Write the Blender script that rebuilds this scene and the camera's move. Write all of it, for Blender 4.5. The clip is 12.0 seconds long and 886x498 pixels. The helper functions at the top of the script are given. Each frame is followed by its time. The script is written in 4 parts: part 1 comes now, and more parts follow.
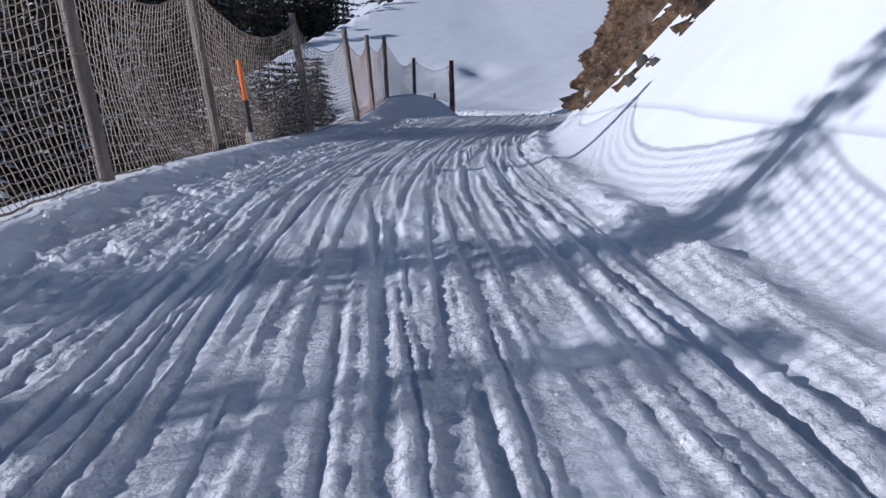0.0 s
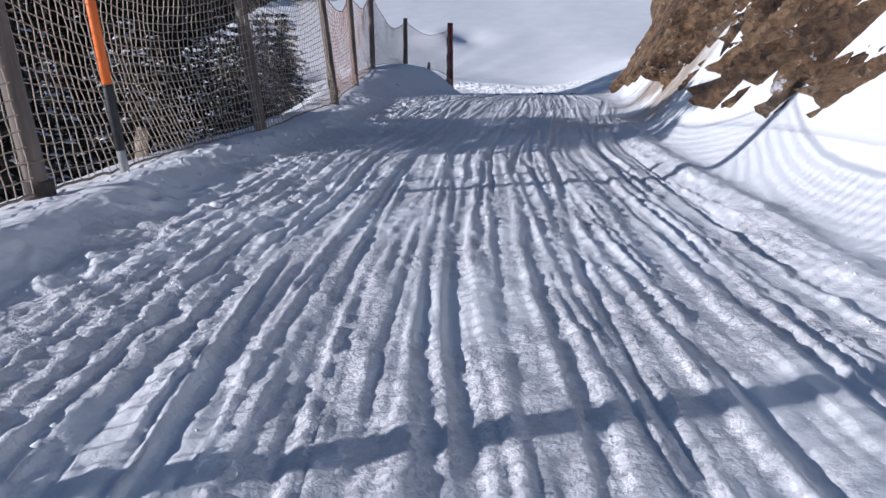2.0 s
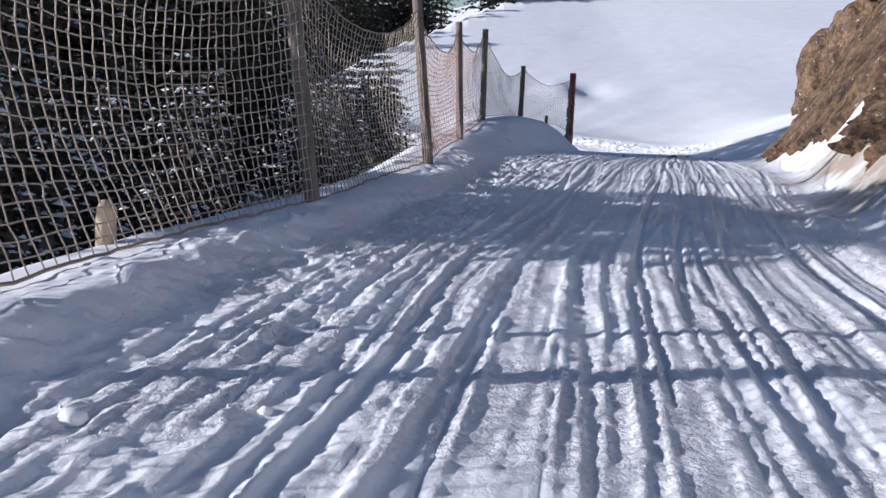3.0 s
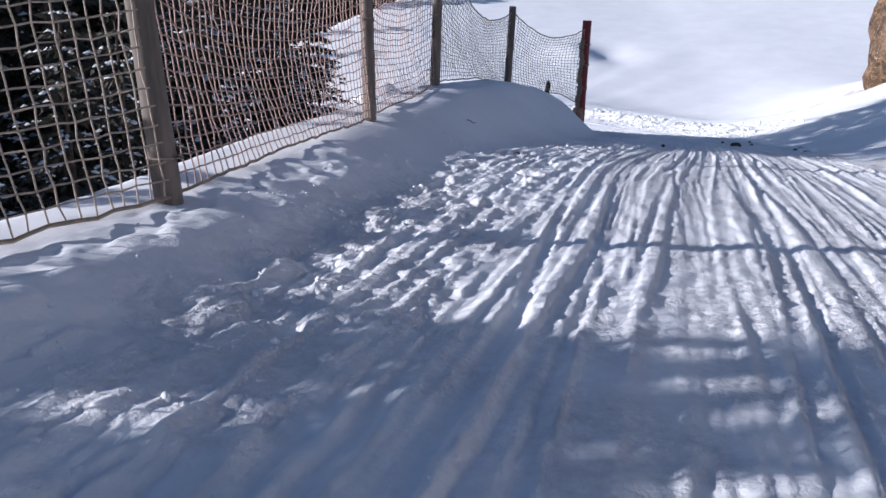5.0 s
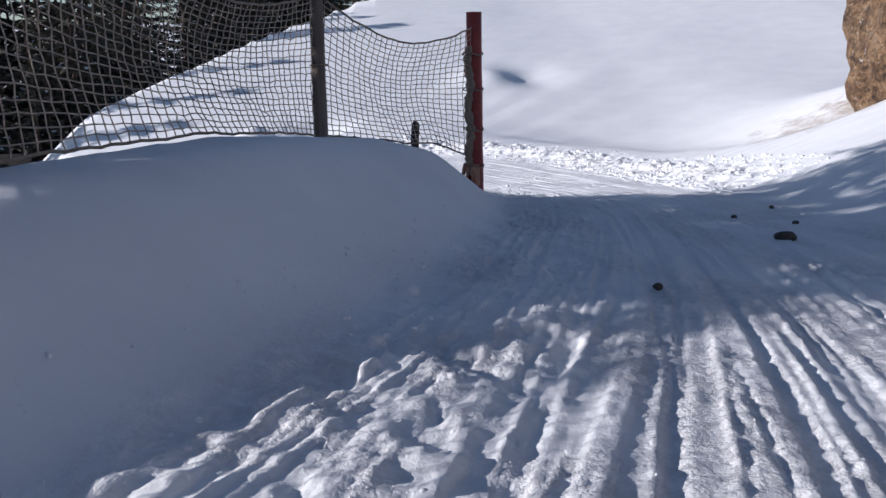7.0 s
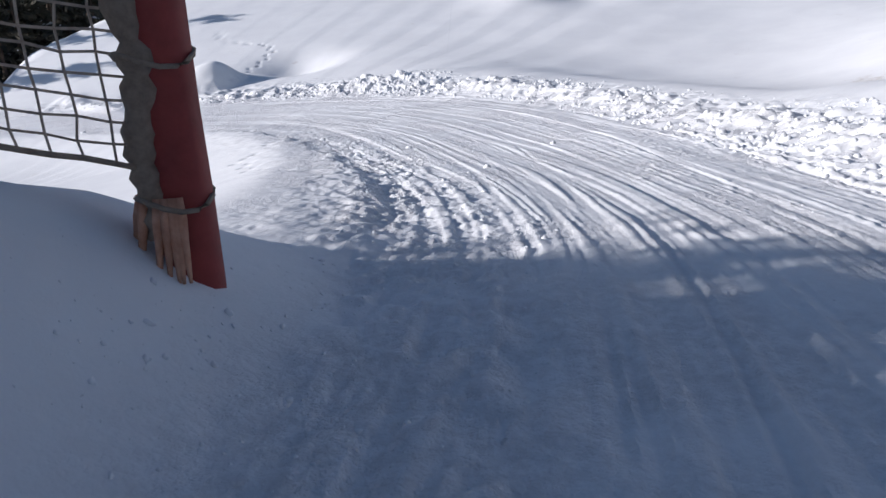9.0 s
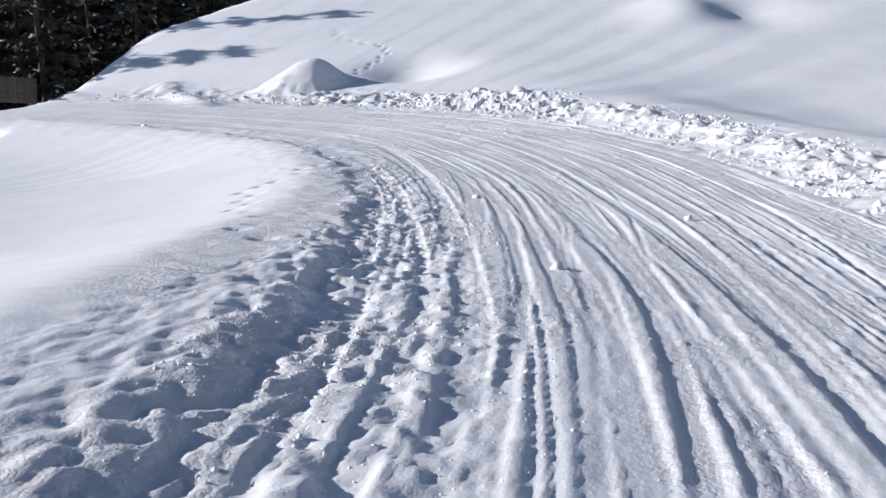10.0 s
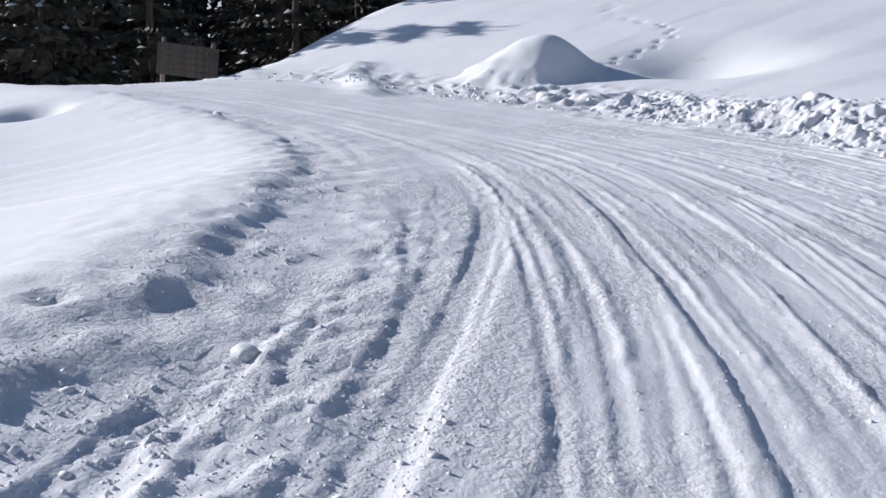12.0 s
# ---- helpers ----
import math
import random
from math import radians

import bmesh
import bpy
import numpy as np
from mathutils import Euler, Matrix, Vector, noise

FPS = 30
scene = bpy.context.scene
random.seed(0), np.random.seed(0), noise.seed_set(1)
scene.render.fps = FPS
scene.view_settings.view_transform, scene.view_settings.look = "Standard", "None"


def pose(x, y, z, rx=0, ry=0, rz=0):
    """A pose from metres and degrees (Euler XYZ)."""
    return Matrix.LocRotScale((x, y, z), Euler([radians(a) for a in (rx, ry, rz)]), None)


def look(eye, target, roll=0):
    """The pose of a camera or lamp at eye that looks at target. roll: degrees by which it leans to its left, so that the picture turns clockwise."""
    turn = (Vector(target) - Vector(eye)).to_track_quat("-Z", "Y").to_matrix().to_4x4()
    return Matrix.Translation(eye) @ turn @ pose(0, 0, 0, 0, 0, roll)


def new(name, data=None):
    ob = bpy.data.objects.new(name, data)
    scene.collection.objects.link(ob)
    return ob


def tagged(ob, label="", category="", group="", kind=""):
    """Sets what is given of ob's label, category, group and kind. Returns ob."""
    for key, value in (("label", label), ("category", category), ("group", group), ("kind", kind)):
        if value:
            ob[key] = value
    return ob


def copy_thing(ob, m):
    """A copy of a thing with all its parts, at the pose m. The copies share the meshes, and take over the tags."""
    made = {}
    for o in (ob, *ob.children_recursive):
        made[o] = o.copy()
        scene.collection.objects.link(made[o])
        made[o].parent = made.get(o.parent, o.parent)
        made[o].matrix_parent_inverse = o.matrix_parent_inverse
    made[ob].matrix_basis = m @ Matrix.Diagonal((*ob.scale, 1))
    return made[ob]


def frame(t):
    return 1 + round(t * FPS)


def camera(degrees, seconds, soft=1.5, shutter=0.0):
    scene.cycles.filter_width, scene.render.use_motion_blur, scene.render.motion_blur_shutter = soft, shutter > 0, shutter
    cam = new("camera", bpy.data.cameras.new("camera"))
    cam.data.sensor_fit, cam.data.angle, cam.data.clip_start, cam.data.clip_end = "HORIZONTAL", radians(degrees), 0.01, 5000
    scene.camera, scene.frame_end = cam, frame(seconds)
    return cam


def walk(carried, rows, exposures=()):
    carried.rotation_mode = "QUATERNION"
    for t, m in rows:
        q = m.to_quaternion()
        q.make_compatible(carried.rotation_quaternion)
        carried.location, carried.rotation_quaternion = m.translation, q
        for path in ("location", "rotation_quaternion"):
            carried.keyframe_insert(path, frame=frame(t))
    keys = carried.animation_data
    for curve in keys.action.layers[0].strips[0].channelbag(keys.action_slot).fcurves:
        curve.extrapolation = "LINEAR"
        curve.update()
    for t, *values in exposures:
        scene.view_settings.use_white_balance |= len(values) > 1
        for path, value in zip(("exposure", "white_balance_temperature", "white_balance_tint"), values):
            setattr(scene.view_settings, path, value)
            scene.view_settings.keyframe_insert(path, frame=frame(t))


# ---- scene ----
cam = camera(57.5, 12.0)
PATH = [
    (0, (1.240, -13.090, 2.033), (1.487, -9.229, 1.018), -2.06),
    (0.5, (1.087, -11.739, 1.962), (1.588, -7.912, 0.913), -1.23),
    (1, (1.035, -10.408, 1.892), (1.774, -6.626, 0.820), -0.62),
    (1.5, (0.993, -9.118, 1.853), (1.875, -5.392, 0.694), 0.93),
    (2, (1.013, -7.777, 1.816), (1.388, -3.971, 0.643), -0.45),
    (2.5, (1.041, -6.534, 1.793), (1.209, -2.649, 0.857), -0.15),
    (3, (1.191, -5.223, 1.674), (1.044, -1.340, 0.725), 1.40),
    (3.2, (1.268, -4.710, 1.649), (1.107, -0.829, 0.694), 2.67),
    (4.8, (1.958, 0.390, 1.232), (1.747, 4.238, 0.160), 2.37),
    (5, (2.041, 1.043, 1.194), (1.824, 4.880, 0.087), 1.90),
    (5.5, (2.231, 2.688, 1.106), (2.063, 6.520, -0.028), 0.28),
    (6, (2.447, 4.452, 0.996), (2.450, 8.281, -0.160), -1.68),
    (6.5, (2.716, 6.199, 0.896), (2.827, 10.017, -0.292), -0.63),
    (7, (3.123, 7.906, 0.825), (3.209, 11.788, -0.134), -1.19),
    (7.5, (3.590, 9.623, 0.695), (3.605, 13.507, -0.262), -1.32),
    (7.7, (3.781, 10.309, 0.603), (3.791, 14.194, -0.351), -1.67),
    (9.3, (4.711, 15.550, 0.041), (4.410, 19.323, -1.253), -2.10),
    (9.5, (4.794, 16.218, -0.027), (4.364, 19.987, -1.296), -0.12),
    (10, (4.934, 17.903, -0.182), (4.063, 21.621, -1.372), 1.12),
    (10.5, (4.914, 19.729, -0.438), (3.741, 23.386, -1.556), 1.62),
    (11, (4.718, 21.550, -0.692), (3.297, 25.051, -2.005), 3.70),
    (11.5, (4.351, 23.301, -0.896), (2.418, 26.572, -2.144), 4.29),
    (12, (3.646, 25.083, -1.140), (1.437, 28.196, -2.336), 2.67),
]
EXPOSURES = [(0.0, -0.3, 5350, 16), (0.5, -0.4, 5350, 16), (1.0, -0.42, 5450, 16), (1.5, -0.24, 5500, 16), (2.5, 0.16, 5650, 17), (4.0, 0.35, 5700, 17), (5.0, 0.42, 5650, 17), (5.8, 0.3, 5850, 17), (6.5, 0.25, 5850, 17), (7.5, 0.1, 5900, 16), (9.5, 0.24, 5950, 15), (10.5, 0.18, 5900, 14), (12.0, 0.2, 5850, 14)]
walk(cam, [(t, look(eye, target, roll)) for t, eye, target, roll in PATH], EXPOSURES)

# ---------------------------------------------------------------- light
SUN_DIR = Vector((1.0, 0.16, 0.0)).normalized()      # the way the shadows fall, over the ground
SUN_ELEV = 17.5
world = bpy.data.worlds.new("sky")
scene.world = world
world.use_nodes = True
wn = world.node_tree
sky = wn.nodes.new("ShaderNodeTexSky")
sky.sky_type = "NISHITA"
sky.sun_disc = False
sky.sun_elevation = radians(SUN_ELEV)
sky.sun_rotation = math.atan2(-SUN_DIR.x, -SUN_DIR.y)
sky.altitude = 1500
wn.links.new(sky.outputs[0], wn.nodes["Background"].inputs[0])
wn.nodes["Background"].inputs[1].default_value = 0.075
sun = new("sun", bpy.data.lights.new("sun", "SUN"))
sun.data.energy, sun.data.angle, sun.data.color = 4.6, radians(0.55), (1.0, 0.945, 0.865)
sun.matrix_world = look((0, 0, 0), (SUN_DIR.x, SUN_DIR.y, -math.tan(radians(SUN_ELEV))))


# ---------------------------------------------------------------- small tools
def part(name, bm, material, parent=None, label="", smooth=False):
    """Links a bmesh as one mesh object, under a thing or a part where one is given."""
    me = bpy.data.meshes.new(name)
    bm.to_mesh(me)
    bm.free()
    if smooth:
        me.shade_smooth()
    me.materials.append(material)
    ob = new(name, me)
    ob.parent = parent
    return tagged(ob, label)


def mesh_of(name, verts, faces, material, smooth=True):
    """An object from arrays of places and of faces with one number of corners."""
    verts, faces = np.asarray(verts, np.float32), np.asarray(faces, np.int32)
    me = bpy.data.meshes.new(name)
    n = faces.shape[1]
    me.vertices.add(len(verts))
    me.vertices.foreach_set("co", verts.ravel())
    me.loops.add(faces.size)
    me.loops.foreach_set("vertex_index", faces.ravel())
    me.polygons.add(len(faces))
    me.polygons.foreach_set("loop_start", np.arange(0, faces.size, n, dtype=np.int32))
    me.update(calc_edges=True)
    if smooth:
        me.shade_smooth()
    me.materials.append(material)
    return new(name, me)


def lattice(seed):
    return np.random.default_rng(seed).random((256, 256))


def vnoise(x, y, seed=0):
    """Smooth noise from 0 to 1 over a plane, one lump a unit."""
    g = lattice(seed)
    x, y = np.asarray(x, float), np.asarray(y, float)
    xi, yi = np.floor(x).astype(int), np.floor(y).astype(int)
    fx, fy = x - xi, y - yi
    fx, fy = fx * fx * (3 - 2 * fx), fy * fy * (3 - 2 * fy)
    a, b = g[xi & 255, yi & 255], g[(xi + 1) & 255, yi & 255]
    c, d = g[xi & 255, (yi + 1) & 255], g[(xi + 1) & 255, (yi + 1) & 255]
    return (a * (1 - fx) + b * fx) * (1 - fy) + (c * (1 - fx) + d * fx) * fy


def fbm(x, y, seed=0, octaves=4):
    out, amp, total = 0, 1.0, 0.0
    for k in range(octaves):
        out = out + amp * vnoise(x * 2**k + 17.3 * k, y * 2**k + 9.1 * k, seed + k)
        total += amp
        amp *= 0.5
    return out / total


def smooth_step(a, b, x):
    t = np.clip((x - a) / (b - a), 0, 1)
    return t * t * (3 - 2 * t)


# ---------------------------------------------------------------- materials
def material(name, rough=0.6):
    m = bpy.data.materials.new(name)
    m.use_nodes = True
    b = m.node_tree.nodes["Principled BSDF"]
    b.inputs["Roughness"].default_value = rough
    return m, m.node_tree, b


def node(tree, kind, **values):
    n = tree.nodes.new(kind)
    for key, value in values.items():
        n.inputs[key.replace("_", " ")].default_value = value
    return n


def ramp(tree, source, stops):
    r = tree.nodes.new("ShaderNodeValToRGB")
    e = r.color_ramp.elements
    while len(e) < len(stops):
        e.new(0.5)
    for el, (at, colour) in zip(e, stops):
        el.position, el.color = at, (*colour, 1)
    tree.links.new(source, r.inputs[0])
    return r.outputs[0]


def bump(tree, bsdf, source, strength, distance, before=None):
    b = node(tree, "ShaderNodeBump", Strength=strength, Distance=distance)
    tree.links.new(source, b.inputs["Height"])
    if before:
        tree.links.new(before.outputs[0], b.inputs["Normal"])
    tree.links.new(b.outputs[0], bsdf.inputs["Normal"])
    return b


def varied(name, low, high, scale, rough, grain=0.4, depth=0.01, detail=6.0, stretch=(1, 1, 1)):
    """A rough surface whose colour wanders between two, with a finer grain and a bump."""
    m, tree, b = material(name, rough)
    at = tree.nodes.new("ShaderNodeTexCoord")
    turn = tree.nodes.new("ShaderNodeMapping")
    turn.inputs["Scale"].default_value = stretch
    tree.links.new(at.outputs["Object"], turn.inputs[0])
    n = node(tree, "ShaderNodeTexNoise", Scale=scale, Detail=detail, Roughness=0.65)
    tree.links.new(turn.outputs[0], n.inputs["Vector"])
    mid = tuple((a + c) / 2 for a, c in zip(low, high))
    tree.links.new(ramp(tree, n.outputs[0], [(0.3, low), (0.5, mid), (0.7, high)]), b.inputs["Base Color"])
    bump(tree, b, n.outputs[0], grain, depth)
    return m


def snow_material():
    """Old snow: nearly white, grainy, with earth blown and fallen on it below the rock."""
    m, tree, b = material("snow", 0.75)
    at = tree.nodes.new("ShaderNodeTexCoord")
    big = node(tree, "ShaderNodeTexNoise", Scale=0.9, Detail=5.0, Roughness=0.6)
    mid = node(tree, "ShaderNodeTexNoise", Scale=16.0, Detail=4.0, Roughness=0.7)
    fine = node(tree, "ShaderNodeTexNoise", Scale=62.0, Detail=4.0, Roughness=0.75)
    dirt = node(tree, "ShaderNodeTexNoise", Scale=1.6, Detail=9.0, Roughness=0.72)
    for n in (big, mid, fine, dirt):
        tree.links.new(at.outputs["Object"], n.inputs["Vector"])
    white = ramp(tree, big.outputs[0], [(0.3, (0.82, 0.82, 0.82)), (0.7, (0.90, 0.90, 0.89))])
    cover = None
    for place, size in (((13.6, 27.6, -0.4), (0.2, 0.2, 0.25)), ((11.2, 23.8, -0.8), (0.5, 0.36, 0.6)), ((4.9, 2.6, 1.0), (0.6, 0.4, 0.6)), ((6.9, 9.9, 0.4), (0.75, 0.5, 0.7)), ((5.6, 4.5, 0.6), (0.9, 0.22, 0.9))):
        shift = tree.nodes.new("ShaderNodeMapping")
        shift.vector_type = "POINT"
        shift.inputs["Location"].default_value = tuple(-p * q for p, q in zip(place, size))
        shift.inputs["Scale"].default_value = size
        ball = tree.nodes.new("ShaderNodeTexGradient")
        ball.gradient_type = "SPHERICAL"
        tree.links.new(at.outputs["Object"], shift.inputs[0])
        tree.links.new(shift.outputs[0], ball.inputs[0])
        if cover is None:
            cover = ball.outputs["Fac"]
        else:
            top = tree.nodes.new("ShaderNodeMath")
            top.operation = "MAXIMUM"
            tree.links.new(cover, top.inputs[0])
            tree.links.new(ball.outputs["Fac"], top.inputs[1])
            cover = top.outputs[0]
    add = tree.nodes.new("ShaderNodeMath")
    add.operation = "MULTIPLY_ADD"
    tree.links.new(cover, add.inputs[0])
    add.inputs[1].default_value = 0.5
    tree.links.new(dirt.outputs[0], add.inputs[2])
    tread = tree.nodes.new("ShaderNodeAttribute")
    tread.attribute_name = "tread"
    worn = tree.nodes.new("ShaderNodeMix")
    worn.data_type = "RGBA"
    tree.links.new(tread.outputs["Fac"], worn.inputs[0])
    tree.links.new(white, worn.inputs[6])
    tree.links.new(ramp(tree, mid.outputs[0], [(0.35, (0.70, 0.685, 0.68)), (0.65, (0.87, 0.86, 0.86))]), worn.inputs[7])
    white = worn.outputs[2]
    soil = ramp(tree, add.outputs[0], [(0.64, (0, 0, 0)), (0.92, (0.85, 0.85, 0.85))])
    mix = tree.nodes.new("ShaderNodeMix")
    mix.data_type = "RGBA"
    tree.links.new(soil, mix.inputs[0])
    tree.links.new(white, mix.inputs[6])
    mix.inputs[7].default_value = (0.30, 0.22, 0.14, 1)
    tree.links.new(mix.outputs[2], b.inputs["Base Color"])
    b.inputs["Specular IOR Level"].default_value = 0.12
    swirl = tree.nodes.new("ShaderNodeVectorMath")
    swirl.operation = "MULTIPLY_ADD"
    tree.links.new(fine.outputs["Color"], swirl.inputs[0])
    swirl.inputs[1].default_value = (0.02, 0.02, 0.02)
    tree.links.new(at.outputs["Object"], swirl.inputs[2])
    soft = bump(tree, b, mid.outputs[0], 0.12, 0.012)
    last = bump(tree, b, fine.outputs[0], 0.3, 0.005, soft)
    for size, depth in ((34.0, 0.012), (85.0, 0.007)):
        grains = node(tree, "ShaderNodeTexVoronoi", Scale=size, Randomness=1.0)
        tree.links.new(swirl.outputs[0], grains.inputs["Vector"])
        tall = tree.nodes.new("ShaderNodeMath")
        tall.operation = "SUBTRACT"
        tree.links.new(grains.outputs["Color"], tall.inputs[0])
        tree.links.new(grains.outputs["Distance"], tall.inputs[1])
        rough = tree.nodes.new("ShaderNodeMath")
        rough.operation = "MULTIPLY"
        tree.links.new(tread.outputs["Fac"], rough.inputs[0])
        tree.links.new(tall.outputs[0], rough.inputs[1])
        last = bump(tree, b, rough.outputs[0], 0.5, depth, last)
    return m


SNOW = snow_material()
WOOD = varied("weathered_wood", (0.10, 0.08, 0.068), (0.23, 0.19, 0.155), 14.0, 0.85, 0.5, 0.01, stretch=(1, 1, 0.12))
BARK = varied("bark", (0.05, 0.035, 0.025), (0.14, 0.10, 0.075), 9.0, 0.95, 0.7, 0.02, stretch=(1, 1, 0.3))
NET = varied("net_twine", (0.32, 0.25, 0.19), (0.50, 0.41, 0.32), 30.0, 0.8, 0.3, 0.002)
NET_PINK = varied("net_twine_pink", (0.34, 0.22, 0.18), (0.48, 0.33, 0.27), 30.0, 0.8, 0.3, 0.002)
ROPE = varied("rope", (0.20, 0.15, 0.11), (0.34, 0.27, 0.20), 30.0, 0.85, 0.4, 0.003)
NEEDLES = varied("needles", (0.028, 0.031, 0.020), (0.085, 0.072, 0.049), 5.0, 0.8, 0.2, 0.01)
RED = varied("red_paint", (0.20, 0.025, 0.02), (0.34, 0.05, 0.04), 8.0, 0.6, 0.3, 0.004)
ORANGE = varied("orange_plastic", (0.75, 0.14, 0.01), (0.85, 0.19, 0.02), 12.0, 0.45, 0.1, 0.002)
BLACK = varied("black_plastic", (0.012, 0.012, 0.013), (0.03, 0.03, 0.032), 12.0, 0.5, 0.1, 0.002)
GREY = varied("grey_plastic", (0.32, 0.32, 0.31), (0.42, 0.42, 0.40), 12.0, 0.6, 0.1, 0.002)

# ---------------------------------------------------------------- the lie of the land
# The run's left and right edge and the height of its middle, all along it.
LEFT = np.array([(-0.6, -40), (-0.6, -9), (-0.3, -5), (0.02, -3), (0.2, -0.5), (0.9, 2.5), (1.35, 5), (1.7, 7.5), (2.3, 9.5), (3.1, 11.5),
                 (3.6, 13.5), (4.05, 15.5), (4.2, 17.5), (3.95, 20), (3.4, 22.3), (2.6, 25), (1.3, 27.3), (-0.9, 29.75), (-3.8, 31.2), (-9, 32.5), (-30, 33)])
RIGHT = np.array([(2.5, -40), (2.5, -8.5), (2.7, -6), (2.82, -5), (3.15, -2.9), (3.75, 0), (4.65, 3.2), (5.6, 6.4), (6.2, 9.5), (6.7, 13), (7.2, 17),
                  (7.4, 21.3), (7.3, 25), (6.6, 28), (5.2, 30.8), (3, 33.2), (0.5, 34.3), (-2.3, 34.9), (-8, 36), (-30, 37)])
MIDDLE = np.array([(1.1, -40, 4.0), (1.24, -13.1, 1.23), (1.04, -10.4, 1.09), (1.01, -7.8, 1.02), (1.19, -5.2, 0.87), (1.6, -2.2, 0.66), (1.96, 0.4, 0.43),
                   (2.23, 2.7, 0.31), (2.6, 5, 0.17), (3.1, 7.9, 0.0), (3.7, 10.3, -0.2), (4.3, 13, -0.47), (4.75, 15.8, -0.8), (4.93, 17.9, -0.98),
                   (5.0, 19.7, -1.24), (5.0, 21.6, -1.49), (4.8, 23.3, -1.70), (4.2, 25.1, -1.92), (3.6, 27.5, -2.05), (2.2, 30.2, -2.2),
                   (-0.2, 31.9, -2.4), (-3, 33, -2.55), (-8.5, 34.2, -2.8), (-14, 35, -3.3), (-30, 35.5, -5.5)])


def eased(line):
    """The line with its corners cut twice."""
    for _ in range(2):
        a, b = line[:-1], line[1:]
        line = np.concatenate([line[:1], np.stack([0.75 * a + 0.25 * b, 0.25 * a + 0.75 * b], 1).reshape(-1, line.shape[1]), line[-1:]])
    return line


LEFT, RIGHT, MIDDLE = eased(LEFT), eased(RIGHT), eased(MIDDLE)


def along(line, x, y):
    """For places: the signed distance to a line (positive on its right) and how far along its corners the nearest point lies."""
    flat_x, flat_y = x.ravel(), y.ravel()
    dist, at = np.empty(flat_x.shape), np.empty(flat_x.shape)
    for i in range(0, len(flat_x), 16384):      # in stretches small enough to stay quick
        px, py = flat_x[i:i + 16384], flat_y[i:i + 16384]
        best, side, where = np.full(px.shape, 1e18), np.zeros(px.shape), np.zeros(px.shape)
        for k in range(len(line) - 1):
            (ax, ay), (bx, by) = line[k][:2], line[k + 1][:2]
            dx, dy = bx - ax, by - ay
            qx, qy = px - ax, py - ay
            t = np.clip((qx * dx + qy * dy) / (dx * dx + dy * dy), 0, 1)
            d = (qx - t * dx) ** 2 + (qy - t * dy) ** 2
            near = d < best
            best[near] = d[near]
            side[near] = np.sign(qx * dy - qy * dx)[near]
            where[near] = k + t[near]
        dist[i:i + 16384], at[i:i + 16384] = np.sqrt(best) * side, where
    return dist.reshape(x.shape), at.reshape(x.shape)


MID_LENGTH = np.r_[0, np.cumsum(np.hypot(*np.diff(MIDDLE[:, :2], axis=0).T))] - 26.9
PLAIN = [(-40, 4.0), (-13, 1.2), (-5, 0.86), (0, 0.46), (5, 0.17), (10, -0.17), (15.8, -0.8), (20, -1.28), (25, -1.9), (31, -2.35), (36, -2.7), (60, -2.7)]


def BANK(y):
    """How steep the cut bank on the right is, and how softly it begins."""
    steep = np.interp(y, [-40, -4, 0, 4, 8.2, 9.9, 10.9, 15, 20, 25], [1.15, 1.2, 1.5, 2.6, 2.8, 2.5, 0.7, 0.5, 0.45, 0.25])
    fillet = np.interp(y, [-40, 0, 4, 8, 12, 18], [0.3, 0.4, 0.7, 0.85, 0.9, 0.5])
    return steep, fillet


